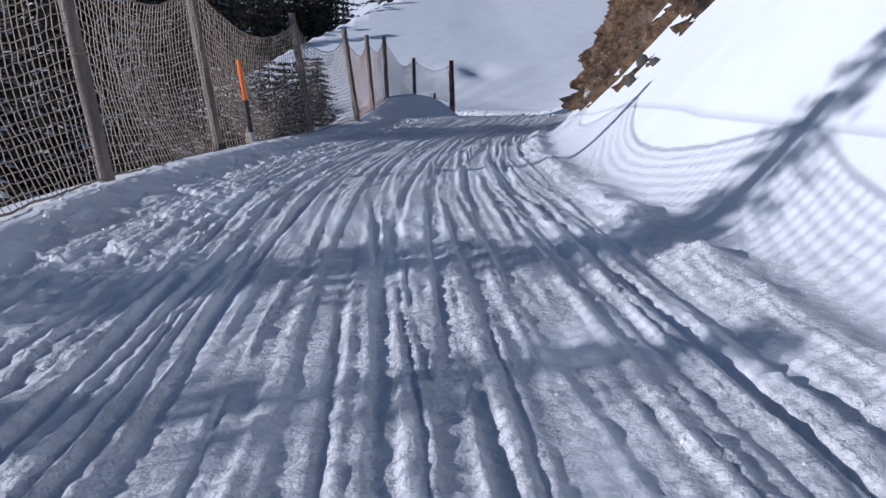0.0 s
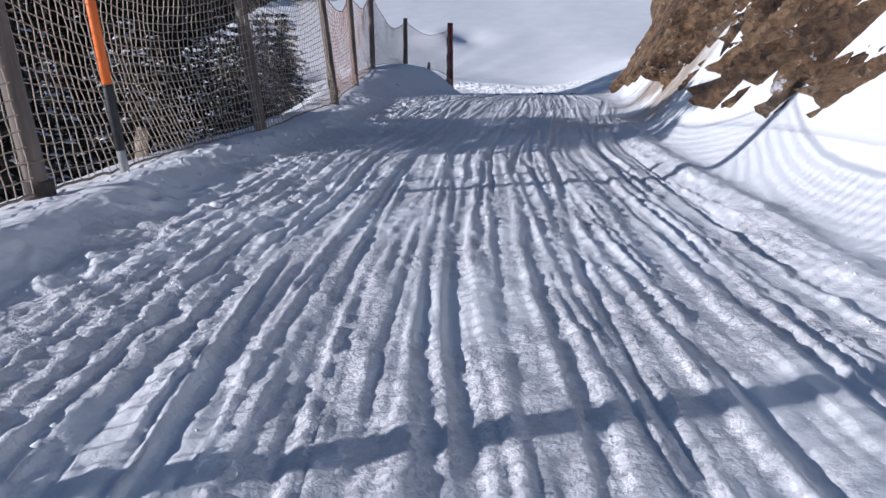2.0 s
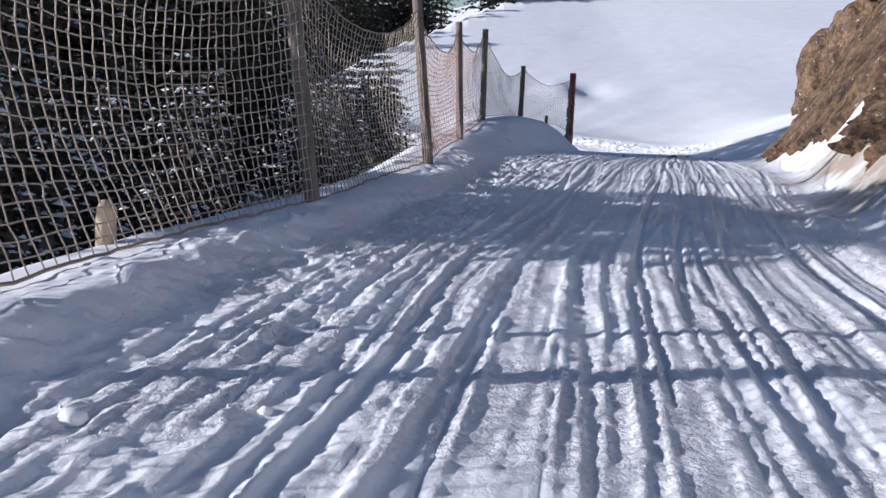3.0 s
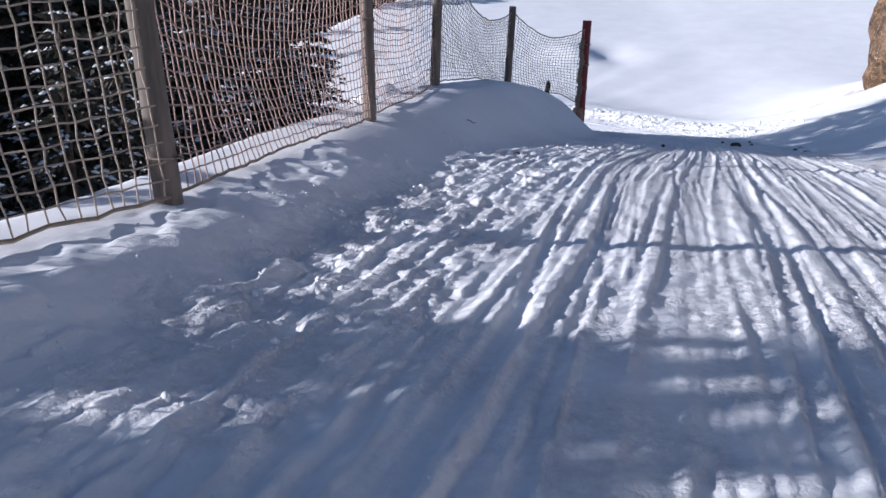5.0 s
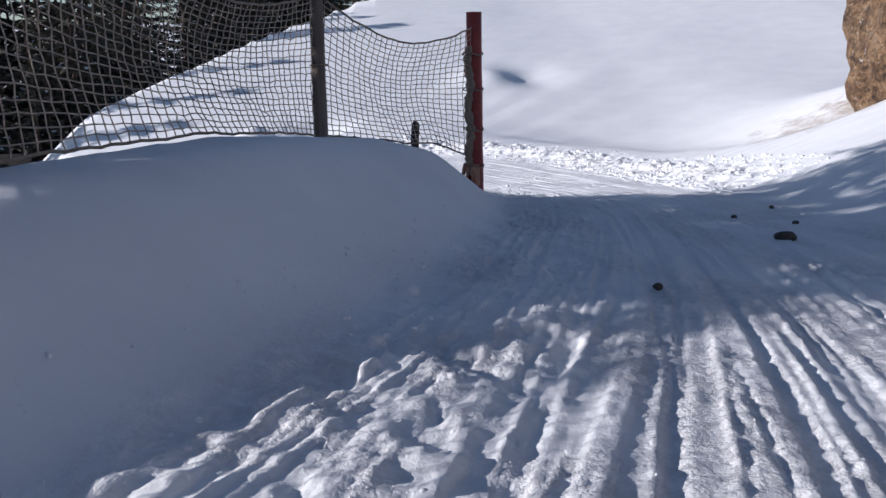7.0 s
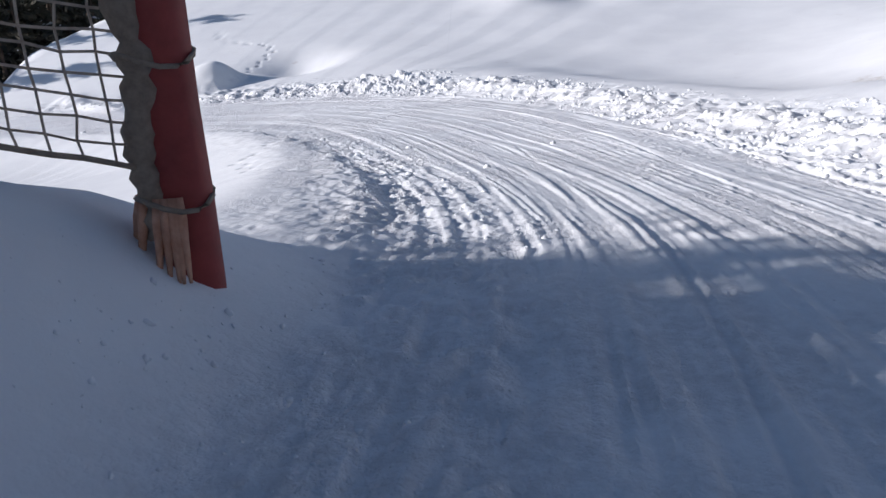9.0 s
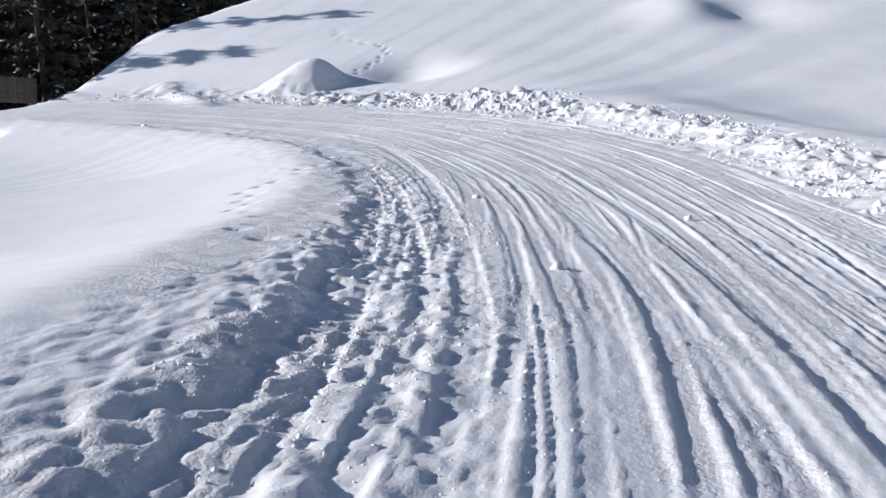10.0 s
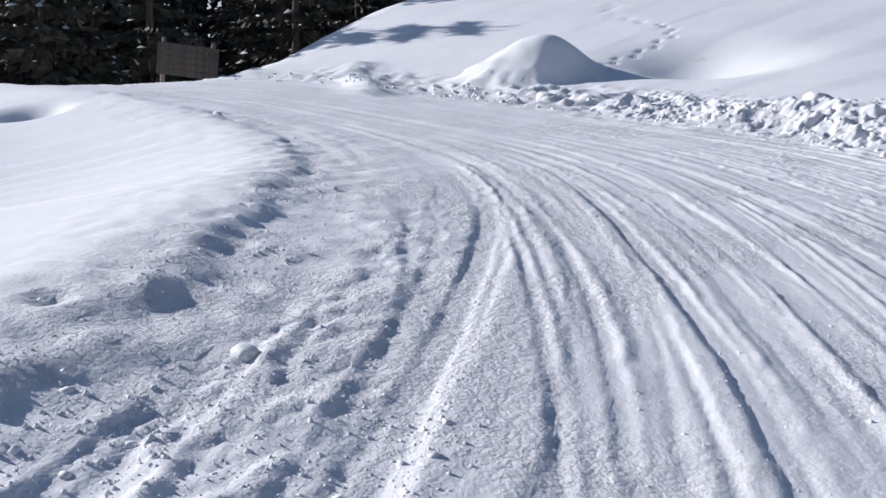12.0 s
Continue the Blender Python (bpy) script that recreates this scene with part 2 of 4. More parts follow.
def land(x, y):
    """The broad height of the snow at places, with the distances past the left and the right edge and the run's own length there."""
    x, y = np.asarray(x, float), np.asarray(y, float)
    dl, _ = along(LEFT, x, y)
    dr, _ = along(RIGHT, x, y)
    dl = -dl                                   # > 0: outside, on the left
    off, at = along(MIDDLE, x, y)
    zr = np.interp(at, range(len(MIDDLE)), MIDDLE[:, 2])
    s = np.interp(at, range(len(MIDDLE)), MID_LENGTH)
    aside = smooth_step(1.5, 6.0, dl)
    zr = zr * (1 - aside) + aside * np.interp(y, *np.array(PLAIN).T)
    late = smooth_step(17, 21, y)
    l, r = np.maximum(dl, 0), np.maximum(dr, 0)
    # left: a ploughed bank that carries the fence, then the fall to the wood; past the fence's end an open hollow
    top = np.interp(y, [-14, -3, 1, 4.5, 8.4, 10.0, 11.2, 13.0, 14.9, 16.2, 17.0, 18.0], [0.0, 0.02, 0.07, 0.15, 0.27, 0.42, 0.61, 0.75, 0.76, 0.66, 0.46, 0.05])
    reach = np.interp(y, [-14, 5, 8, 11, 14.5, 16.5, 18], [0.28, 0.35, 1.1, 1.3, 1.3, 1.0, 0.7])
    mound = smooth_step(5.5, 8.0, y)
    bank = top * (mound * smooth_step(0, 1, l / reach) + (1 - mound) * smooth_step(0.1, 0.9, l)) + np.interp(y, [-14, -6, -3, 0, 3, 6], [0.085, 0.085, 0.10, 0.09, 0.08, 0.08]) * (1 - mound) * smooth_step(0, 0.32, l) * smooth_step(0.95, 0.25, l)
    fall = np.maximum(l - np.interp(y, [-14, 4, 8, 9], [0.95, 0.95, 1.45, 1.45]) - np.maximum(reach - 1.1, 0), 0)
    floor_depth = np.interp(y, [-30, 6, 12, 20], [7.0, 6.0, 2.6, 1.4])
    bank = bank - floor_depth * (1 - np.exp(-0.62 * fall / floor_depth))
    ledge = np.interp(y, [17, 19, 24, 27, 30], [0.08, 0.07, 0.045, 0.035, 0.03])
    brink = np.interp(y, [17, 23, 26, 30], [1.0, 0.75, 0.35, 0.2])
    ragged = l + 0.28 * (fbm(x * 3.0, y * 2.6, 23, 3) - 0.5) * smooth_step(0.0, 0.05, l)
    past = np.maximum(l - brink, 0)
    hollow = ledge * smooth_step(0.0, 0.2, ragged) - 1.0 * (1 - np.exp(-(np.sqrt(past**2 + 0.09) - 0.3) * 0.28))
    left = bank * (1 - late) + hollow * late
    # right: a cut bank under the rock, then the open hill
    steep, fillet = BANK(y)
    open_hill = 1.6 * np.log(np.exp(np.minimum(0.5 * (x - 7.2), 300) / 1.6) + np.exp(np.minimum(0.98 * (y - 34.4 + 0.2 * np.maximum(x, -30)), 300) / 1.6))
    far = smooth_step(0.8, 4.0, r) * smooth_step(22, 27, y)
    q = r * (1 - far) + np.maximum(open_hill, 0) * far
    rise = steep * (np.sqrt(q * q + fillet**2) - fillet)
    rise = rise - 0.055 * np.clip(x + 2, -9, 14) * smooth_step(0.8, 6, r) * smooth_step(24, 29, y)
    cap = np.interp(y, [-40, 8, 12, 20, 25], [9.0, 9.0, 3.0, 3.0, 40.0])
    rise = cap * (1 - np.exp(-rise / cap)) + 0.14 * np.maximum(r - 4, 0) * smooth_step(9, 13, y) * (1 - smooth_step(20, 25, y))
    # chunks ploughed up along the outer edge of the bend
    heap = np.exp(-(((dr - 0.4) / 0.45) ** 2)) * smooth_step(17.5, 21, y) * (0.02 + 0.12 * fbm(x * 0.7, y * 0.7, 21, 3)) * np.interp(x, [-4, 2, 6], [0.35, 0.6, 1.0])
    heap = heap + 0.20 * np.exp(-(((x - 2.3) / 1.7) ** 2 + ((y - 34.5) / 0.6) ** 2)) + 0.12 * np.exp(-(((x - 4.9) / 0.8) ** 2 + ((y - 31.9) / 0.8) ** 2))
    spur = np.clip(((x + 4.6) * -0.72 + (y - 34.6) * 0.69), 0, 3.4)
    heap = heap + 0.11 * np.exp(-((np.hypot(x + 4.6 + 0.72 * spur, y - 34.6 - 0.69 * spur) / 0.32) ** 2)) * (0.5 + vnoise(x * 3, y * 3, 43))
    lip = 0.05 * np.exp(-(((dr + 0.02) / 0.12) ** 2)) * (1 - smooth_step(1, 4, y)) * (0.4 + 1.2 * vnoise(x * 2, y * 2, 33))
    z = zr + np.where(dl > 0, left, 0) + np.where(dr > 0, rise, 0) + heap + lip
    # beyond the hill's left shoulder the land falls into the wood
    crest = np.interp(y, [20, 33.5, 42, 52, 65, 85, 120], [-30, -9.6, -10.5, -7, -1.7, 6, 20])
    z = z - 15.0 * (1 - np.exp(-np.maximum(crest - x, 0) * 0.75 / 15.0)) * smooth_step(30, 36, y)
    # a domed drift and the scoop beside it, and a second scoop higher up
    hx, hy = x + 2.75, y - 36.5 - 0.25 * (x + 2.75)
    dome = np.hypot(hx / np.where(hx < 0, 1.5, 0.9), hy / np.where(hy < 0, 0.9, 1.0))
    z = z + 0.66 * (1 - smooth_step(0.0, 1.1, dome)) ** 0.9
    z = z - 0.4 * np.exp(-(((x + 0.7) / 1.1) ** 2 + ((y - 37.9) / 0.9) ** 2))
    z = z - 0.3 * np.exp(-(((x - 7.8) / 1.3) ** 2 + ((y - 43.8) / 1.6) ** 2)) + 0.36 * np.exp(-(((x - 6.1) / 1.3) ** 2 + ((y - 43.6) / 1.6) ** 2))
    z = z - 0.28 * np.exp(-(((x + 7.4) / 0.5) ** 2 + ((y - 30.75) / 0.35) ** 2) ** 1.5)
    z = z + 1.7 * np.exp(-(((x - 17.5) / 4.5) ** 2 + ((y - 30) / 6.0) ** 2))
    z = z + 0.5 * (fbm(x * 0.09, y * 0.09, 3) - 0.5) * smooth_step(4, 25, np.maximum(l, r))
    return z, dl, dr, off, s


def make_tracks():
    """The lines that runners and soles have left along the run, oldest first: a table of the way each wanders, and its shape."""
    rng = np.random.default_rng(11)
    at = np.arange(-20.0, 90.0, 0.1)
    made = []
    for k in range(150):
        if k < 44:                              # old broad troughs
            half, depth, edge, berm = rng.uniform(0.028, 0.075), rng.uniform(0.012, 0.026), 0.014, rng.uniform(0.003, 0.009)
        elif k < 100:                           # runner tracks, clear-cut
            half, depth, edge, berm = rng.uniform(0.016, 0.038), rng.uniform(0.014, 0.034), 0.007, rng.uniform(0.004, 0.012)
        else:                                   # fresh narrow lines, some in pairs
            half, depth, edge, berm = rng.uniform(0.009, 0.014), rng.uniform(0.010, 0.018), 0.006, 0.003
        u0, from_s, drift = rng.uniform(-1.6, 1.6), rng.uniform(-10, 60), rng.normal(0, 0.016)
        way = u0 + drift * (at - from_s) + 0.11 * np.sin(at * rng.uniform(0.08, 0.3) + rng.uniform(0, 6.3)) + 0.022 * np.sin(at * rng.uniform(0.6, 1.3) + rng.uniform(0, 6.3))
        way = way + 0.012 * (vnoise(at * 2.3 + 7 * k, 0 * at + 0.5, 40 + k % 7) - 0.5)
        shown = smooth_step(0.46, 0.51, vnoise(at * 0.15 + 31 * k, 0 * at + 0.5, 50 + k % 5)) * smooth_step(1.95, 1.65, np.abs(way))
        shown = shown * (0.65 + 0.5 * vnoise(at * 0.9 + 13 * k, 0 * at + 0.5, 57))
        made.append((way, shown, half, depth, edge, berm))
        if k >= 100 and k % 2:
            made.append((way + half * 2 + 0.022, shown, half, depth * 0.8, edge, 0.002))
    return at, made


TRACK_AT, TRACKS = make_tracks()


def relief(x, y, dl, dr, off, s):
    """Ruts, ridges and lumps trodden and ridden into the run."""
    out = np.zeros(x.shape)
    use = np.maximum(dl, dr) < 1.6
    x, y, dl, dr, off, s = (v[use] for v in (x, y, dl, dr, off, s))
    inside = smooth_step(0.1, -0.22, np.maximum(dl, dr))
    lane = 3.3 * (dl / np.minimum(dl + dr, -0.5) - 0.5)
    lane = lane + 0.010 * (fbm(x * 7, y * 4, 61, 2) - 0.5) + 0.009 * (fbm(x * 30, y * 22, 63, 2) - 0.5)
    wear = np.interp(s, [0, 26, 31, 42, 60], [1.0, 1.0, 0.64, 0.55, 0.5])
    trod = smooth_step(0.85, 0.25, np.abs(dl - np.interp(y, [-14, 2, 5, 10, 16, 20], [-0.2, -0.2, -0.3, -0.4, -0.2, -0.1])))
    clumps = fbm(x * 17, y * 15, 65, 2)
    ruts, glazed = np.zeros(x.shape), np.zeros(x.shape)
    for way, shown, half, depth, edge, berm in TRACKS:
        u = np.abs(lane - np.interp(s, TRACK_AT, way))
        k = np.nonzero(u < half + 0.06)[0]
        if not len(k):
            continue
        seen = np.interp(s[k], TRACK_AT, shown)
        e = u[k] - half
        m = smooth_step(edge, -edge * 0.6, e) * np.minimum(seen, 1) * (1 - 0.35 * trod[k])
        thrown = berm * seen * np.exp(-(((e - 0.024) / 0.018) ** 2)) * (0.3 + 1.6 * np.maximum(clumps[k] - 0.42, 0))
        ruts[k] += m * (-0.8 * depth - 0.65 * ruts[k]) + (1 - m) * np.maximum(thrown - np.maximum(ruts[k], 0), 0)
        glazed[k] = np.maximum(glazed[k] * (1 - 0.5 * m), m)
    made = ruts * wear * inside
    loose = 1 - 0.72 * glazed
    churn = 0.45 + 0.95 * smooth_step(0.40, 0.62, fbm(x * 1.2, y * 0.6, 29, 2))
    late = np.interp(s, [29, 34, 60], [1, 0.65, 0.5])
    chunk = fbm(x * 9, y * 7.5, 15, 2)
    made += inside * loose * churn * late * (0.015 * (fbm(x * 8, y * 6, 5, 3) - 0.5) + 0.008 * (clumps - 0.5) + 0.015 * (fbm(x * 31, y * 27, 67, 3) - 0.5))
    # the trodden left side: broken lumps and footholes
    rough_left = trod * smooth_step(0.3, 0.0, dl) * np.interp(y, [-14, 16, 18, 24, 30], [0.75, 1.0, 0.8, 0.7, 0.4])
    grit = fbm(x * 21, y * 19, 16, 3)
    hole = smooth_step(0.60, 0.68, fbm(x * 3.6, y * 2.6, 75, 2)) * smooth_step(-0.1, 0.05, trod - 0.45)
    made += rough_left * (0.012 * smooth_step(0.45, 0.58, chunk) + 0.02 * np.maximum(chunk - 0.56, 0) + np.interp(y, [15, 19], [0.020, 0.036]) * (grit - 0.5) - np.interp(y, [15, 19], [0.03, 0.014]) * hole)
    side = smooth_step(-0.05, 0.15, dl) * smooth_step(0.95, 0.45, dl) * smooth_step(8.5, 6.5, y)
    made += side * (0.014 * smooth_step(0.48, 0.6, fbm(x * 4.5, y * 4, 73, 3)) + 0.02 * (fbm(x * 12, y * 11, 74, 3) - 0.5)) * np.interp(y, [-9, -5, 1, 6], [0.6, 1.3, 1.2, 1.1])
    # the rough crest along the right edge above the bend, and the heaps round the bend
    crest = np.exp(-(((dr + 0.05) / 0.2) ** 2)) * (1 - smooth_step(1, 4, y))
    made += crest * (0.07 * np.maximum(fbm(x * 6, y * 5, 35, 3) - 0.42, 0) + 0.015 * (fbm(x * 20, y * 18, 37, 2) - 0.5))
    rough_right = np.exp(-(((dr - 0.5) / 0.7) ** 2)) * smooth_step(17.5, 20, y)
    lump = fbm(x * 5.5, y * 5.5, 25, 3)
    made += rough_right * (0.22 * np.maximum(lump - 0.45, 0) + 0.03 * smooth_step(0.52, 0.57, fbm(x * 7, y * 7, 27, 2)) + 0.035 * np.maximum(grit - 0.5, 0))
    # granular shoulder on the inside of the bend
    shoulder = smooth_step(-0.05, 0.2, dl) * smooth_step(1.4, 0.5, dl) * smooth_step(17, 19, y)
    made += shoulder * (0.018 * (fbm(x * 26, y * 22, 69, 3) - 0.42) + 0.02 * (fbm(x * 7, y * 6, 70, 2) - 0.5))
    edge = smooth_step(-0.2, 0.0, dl) * smooth_step(0.55, 0.15, dl) * smooth_step(17, 18.5, y)
    made += edge * (0.07 * (fbm(x * 5.5, y * 4.5, 76, 3) - 0.5) + 0.04 * (fbm(x * 15, y * 13, 77, 2) - 0.5)) * np.interp(y, [20, 26], [1, 0.6])
    out[use] = made
    return out


def axis(parts):
    """Steps along one axis: stretches of even steps, and past the ends steps that grow."""
    mid = np.concatenate([np.arange(a, b, h) for a, b, h in parts])
    ends = []
    for start, sign, h in ((mid[0], -1, parts[0][2]), (mid[-1], 1, parts[-1][2])):
        run, at = [], start
        while abs(at - start) < 420:
            h *= 1.13
            at += sign * h
            run.append(at)
        ends.append(run)
    return np.r_[ends[0][::-1], mid, ends[1]]


gu = axis([(-9.0, -4.0, 0.09), (-4.0, -2.1, 0.05), (-2.1, 2.2, 0.0125), (2.2, 5.0, 0.05)])
gy = axis([(-12.0, 11.5, 0.026), (11.5, 17.0, 0.036), (17.0, 29.5, 0.025), (29.5, 36.0, 0.027), (36.0, 40, 0.07)])
UU, YY = np.meshgrid(gu, gy)
XX = UU + np.interp(YY, [-40, -8, -4, 0.4, 5, 10.3, 15.8, 21, 24, 27, 30, 33, 60], [1.05, 1.05, 1.35, 1.95, 2.85, 4.0, 5.1, 5.3, 5.0, 4.0, 2.4, 1.4, 1.4])
ZZ, DL, DR, OFF, SS = land(XX, YY)
ZZ = ZZ + relief(XX, YY, DL, DR, OFF, SS)
# lines of small paw prints over the untouched snow
for line, gap in ((((2.89, 21.9), (2.4, 22.8), (1.6, 24.3), (1.3, 25.05), (1.55, 25.15), (1.5, 26.2)), 0.3),
                  (((-2.08, 36.1), (-2.08, 37.6), (-1.89, 38.5), (-1.65, 39.2), (-2.03, 39.8), (-3.4, 40.5), (-4.3, 41.9)), 0.26)):
    line = np.array(line)
    reach = np.r_[0, np.cumsum(np.hypot(*np.diff(line, axis=0).T))]
    for k, d in enumerate(np.arange(0, reach[-1], gap)):
        px, py = np.interp(d, reach, line[:, 0]) + 0.06 * (-1) ** k + 0.04 * math.sin(5.1 * k), np.interp(d, reach, line[:, 1])
        near = (np.abs(XX - px) < 0.3) & (np.abs(YY - py) < 0.3)
        ZZ[near] -= 0.045 * np.exp(-(((XX[near] - px) / 0.05) ** 2 + ((YY[near] - py) / 0.06) ** 2) ** 1.5)
nx, ny = len(gu), len(gy)
quad = (np.arange(ny - 1)[:, None] * nx + np.arange(nx - 1)[None]).ravel()
ground = mesh_of("ground", np.stack([XX, YY, ZZ], -1).reshape(-1, 3), np.stack([quad, quad + 1, quad + nx + 1, quad + nx], -1), SNOW)
worn = ground.data.attributes.new("tread", "FLOAT", "POINT")
tread = smooth_step(0.5, -0.15, np.maximum(DL - np.interp(YY, [17, 19, 23, 26, 28], [0, 0.8, 0.6, 0.25, 0.1]), DR - 0.5 * smooth_step(18, 21, YY))) * (0.25 + 0.75 * smooth_step(0.35, 0.62, fbm(XX * 2.3, YY * 1.3, 71, 3))) * np.interp(YY, [15, 19], [1, 0.7])
worn.data.foreach_set("value", tread.ravel().astype(np.float32))
tagged(ground, "rutted white snow of a sledge run and the open slopes round it", "snow", kind="structure")


def ground_z(x, y):
    z, dl, dr, off, s = land(np.array([x]), np.array([y]))
    return float(z[0])


# ---------------------------------------------------------------- the rock face over the run
def rock_material():
    m, tree, b = material("rock_face", 0.9)
    at = tree.nodes.new("ShaderNodeTexCoord")
    big = node(tree, "ShaderNodeTexNoise", Scale=2.0, Detail=9.0, Roughness=0.75)
    stones = node(tree, "ShaderNodeTexVoronoi", Scale=15.0)
    grit = node(tree, "ShaderNodeTexNoise", Scale=22.0, Detail=6.0, Roughness=0.75)
    for n in (big, stones, grit):
        tree.links.new(at.outputs["Object"], n.inputs["Vector"])
    earth = ramp(tree, big.outputs[0], [(0.36, (0.022, 0.017, 0.014)), (0.45, (0.12, 0.07, 0.038)), (0.56, (0.26, 0.165, 0.09)), (0.68, (0.22, 0.18, 0.14))])
    tone = ramp(tree, stones.outputs["Color"], [(0.1, (0.35, 0.34, 0.33)), (0.9, (1.3, 1.25, 1.2))])
    mix = tree.nodes.new("ShaderNodeMix")
    mix.data_type, mix.blend_type = "RGBA", "MULTIPLY"
    mix.inputs[0].default_value = 0.8
    tree.links.new(earth, mix.inputs[6])
    tree.links.new(tone, mix.inputs[7])
    fleck = node(tree, "ShaderNodeTexNoise", Scale=5.5, Detail=6.0, Roughness=0.7)
    tree.links.new(at.outputs["Object"], fleck.inputs["Vector"])
    caught = tree.nodes.new("ShaderNodeMix")
    caught.data_type = "RGBA"
    tree.links.new(ramp(tree, fleck.outputs[0], [(0.63, (0, 0, 0)), (0.68, (0.9, 0.9, 0.9))]), caught.inputs[0])
    tree.links.new(mix.outputs[2], caught.inputs[6])
    caught.inputs[7].default_value = (0.80, 0.80, 0.80, 1)
    tree.links.new(caught.outputs[2], b.inputs["Base Color"])
    first = bump(tree, b, stones.outputs["Distance"], 0.7, 0.04)
    bump(tree, b, grit.outputs[0], 1.0, 0.05, first)
    return m


ROCK_FACE = rock_material()


def edge_x(line, y):
    return np.interp(y, line[:, 1], line[:, 0])


def rock_face():
    """The face stands out of the bank where the rock is high, and lies under the snow elsewhere."""
    ys, hs = np.arange(-7.0, 10.8, 0.034), np.r_[np.arange(0.08, 3.2, 0.036), np.arange(3.2, 8.4, 0.1)]
    UP, Y = np.meshgrid(hs, ys)
    steep, fillet = BANK(Y)
    q = -9.0 * np.log(1 - UP / 9.0)
    X = edge_x(RIGHT, Y) + np.sqrt((q / steep + fillet) ** 2 - fillet**2)
    Z = land(edge_x(RIGHT, ys) - 0.02, ys)[0][:, None] + UP
    slant = Y + 0.5 * UP
    lump = 0.5 * fbm(slant * 0.8, UP * 0.4, 81, 4) + 0.5 * fbm(slant * 2.2, UP * 0.9, 83, 4)
    block = np.floor(fbm(slant * 2.0, UP * 1.5, 85, 2) * 14) / 14 + 0.6 * np.floor(fbm(slant * 5, UP * 4, 86, 2) * 8) / 8
    beyond = Y - (6.9 - 0.6 * UP) + 0.5 * (fbm(Y * 2.6, UP * 2.6, 101, 3) - 0.5)     # past the snow streak that leans over the face
    nose = smooth_step(0.0, 0.3, beyond)
    start = np.interp(Y, [-7.0, -5.4, -4.2, -3.2, -1, 0.5, 1.2, 2.3, 3.3, 5.5, 7, 8.2, 9, 10.8], [4.0, 1.7, 0.6, 0.4, 0.4, 0.5, 0.55, 0.6, 0.65, 0.7, 0.5, 0.25, 0.12, 0.12])
    start = start + 1.3 * (fbm(Y * 2.1, UP * 0.5 + 0.5, 95, 3) - 0.5) * (1 - nose)
    rib = smooth_step(0.40, 0.50, fbm(Y * 1.9 + 0.25 * UP + 0.5 * fbm(Y * 5, UP * 5, 105, 2), UP * 0.45, 97, 3)) * (1 - nose) + nose
    rib = np.maximum(rib, smooth_step(0.8, 1.8, Y))
    gate = smooth_step(0.0, 0.18, UP - start + 0.5 * (fbm(Y * 6, UP * 6, 103, 3) - 0.5)) * rib * (1 - np.exp(-(((beyond + 0.45) / 0.5) ** 4)))
    proud = (lump - 0.385 + 0.06 * nose) * 1.7 * gate + 0.32 * (block - 0.78) * gate * (0.5 + 0.5 * gate) - (0.22 - 0.14 * nose) * (1 - gate)
    earth = 0.15 + 0.10 * (fbm(Y * 3, UP * 3, 107, 3) - 0.5) + 0.10 * (fbm(slant * 13, UP * 11, 109, 3) - 0.5)
    proud = np.where(proud > 0, proud * (0.2 + 0.8 * smooth_step(0.8, 2.6, -beyond)), proud)
    proud = proud * (1 - nose) + nose * (earth * gate - 0.08 * (1 - gate))
    proud = proud + (1 - nose) * gate * (0.30 * (fbm(slant * 6, UP * 2.6, 87, 4) - 0.5) + 0.34 * (fbm(slant * 15, UP * 10, 89, 3) - 0.5))
    gully = 0.7 * np.exp(-(((slant + 2.2) / 0.14) ** 2)) + 0.6 * np.exp(-(((slant + 0.7) / 0.14) ** 2))
    proud = proud - 0.6 * gully * gate * (1 - nose)
    X2 = X - proud
    Y2 = Y + 0.14 * (fbm(UP * 3, Y * 3, 91, 2) - 0.5)
    Z2 = Z + 0.12 * (fbm(UP * 3, Y * 3, 93, 2) - 0.5)
    ny, nx = X.shape
    quad = (np.arange(ny - 1)[:, None] * nx + np.arange(nx - 1)[None]).ravel()
    ob = mesh_of("rock_face", np.stack([X2, Y2, Z2], -1).reshape(-1, 3), np.stack([quad, quad + 1, quad + nx + 1, quad + nx], -1), ROCK_FACE, False)
    return tagged(ob, "brown crumbling rock and earth face streaked with snow", "rock", kind="structure")


rock_face()


def outcrop(x, y, size):
    bm = bmesh.new()
    bmesh.ops.create_icosphere(bm, subdivisions=5, radius=1.0)
    for v in bm.verts:
        p = v.co.copy()
        k = 1 + 0.35 * noise.noise(p * 1.4) + 0.18 * noise.noise(p * 4.0) + 0.08 * noise.noise(p * 11)
        v.co = Vector((p.x * size[0], p.y * size[1], p.z * size[2])) * k
    ob = part("rock_outcrop", bm, ROCK_FACE)
    ob.location = (x, y, float(land(np.array([x]), np.array([y]))[0][0]))
    return tagged(ob, "weathered tan rock bluff rising from the snow slope", "rock")


outcrop(16.8, 27.6, (2.5, 3.4, 4.5))

# ---------------------------------------------------------------- the fence
POSTS = [(-1.15, -13.6, 2.02, -4), (-1.1, -10.0, 2.05, -4), (-0.98, -6.6, 2.08, -5), (-0.78, -3.2, 2.1, -5), (-0.05, 0.85, 1.98, -5), (0.62, 4.47, 1.92, -5),
         (0.91, 8.44, 1.9, -2), (1.3, 11.2, 1.75, 0), (2.25, 14.9, 1.3, 1), (3.7, 16.82, 1.85, 0)]


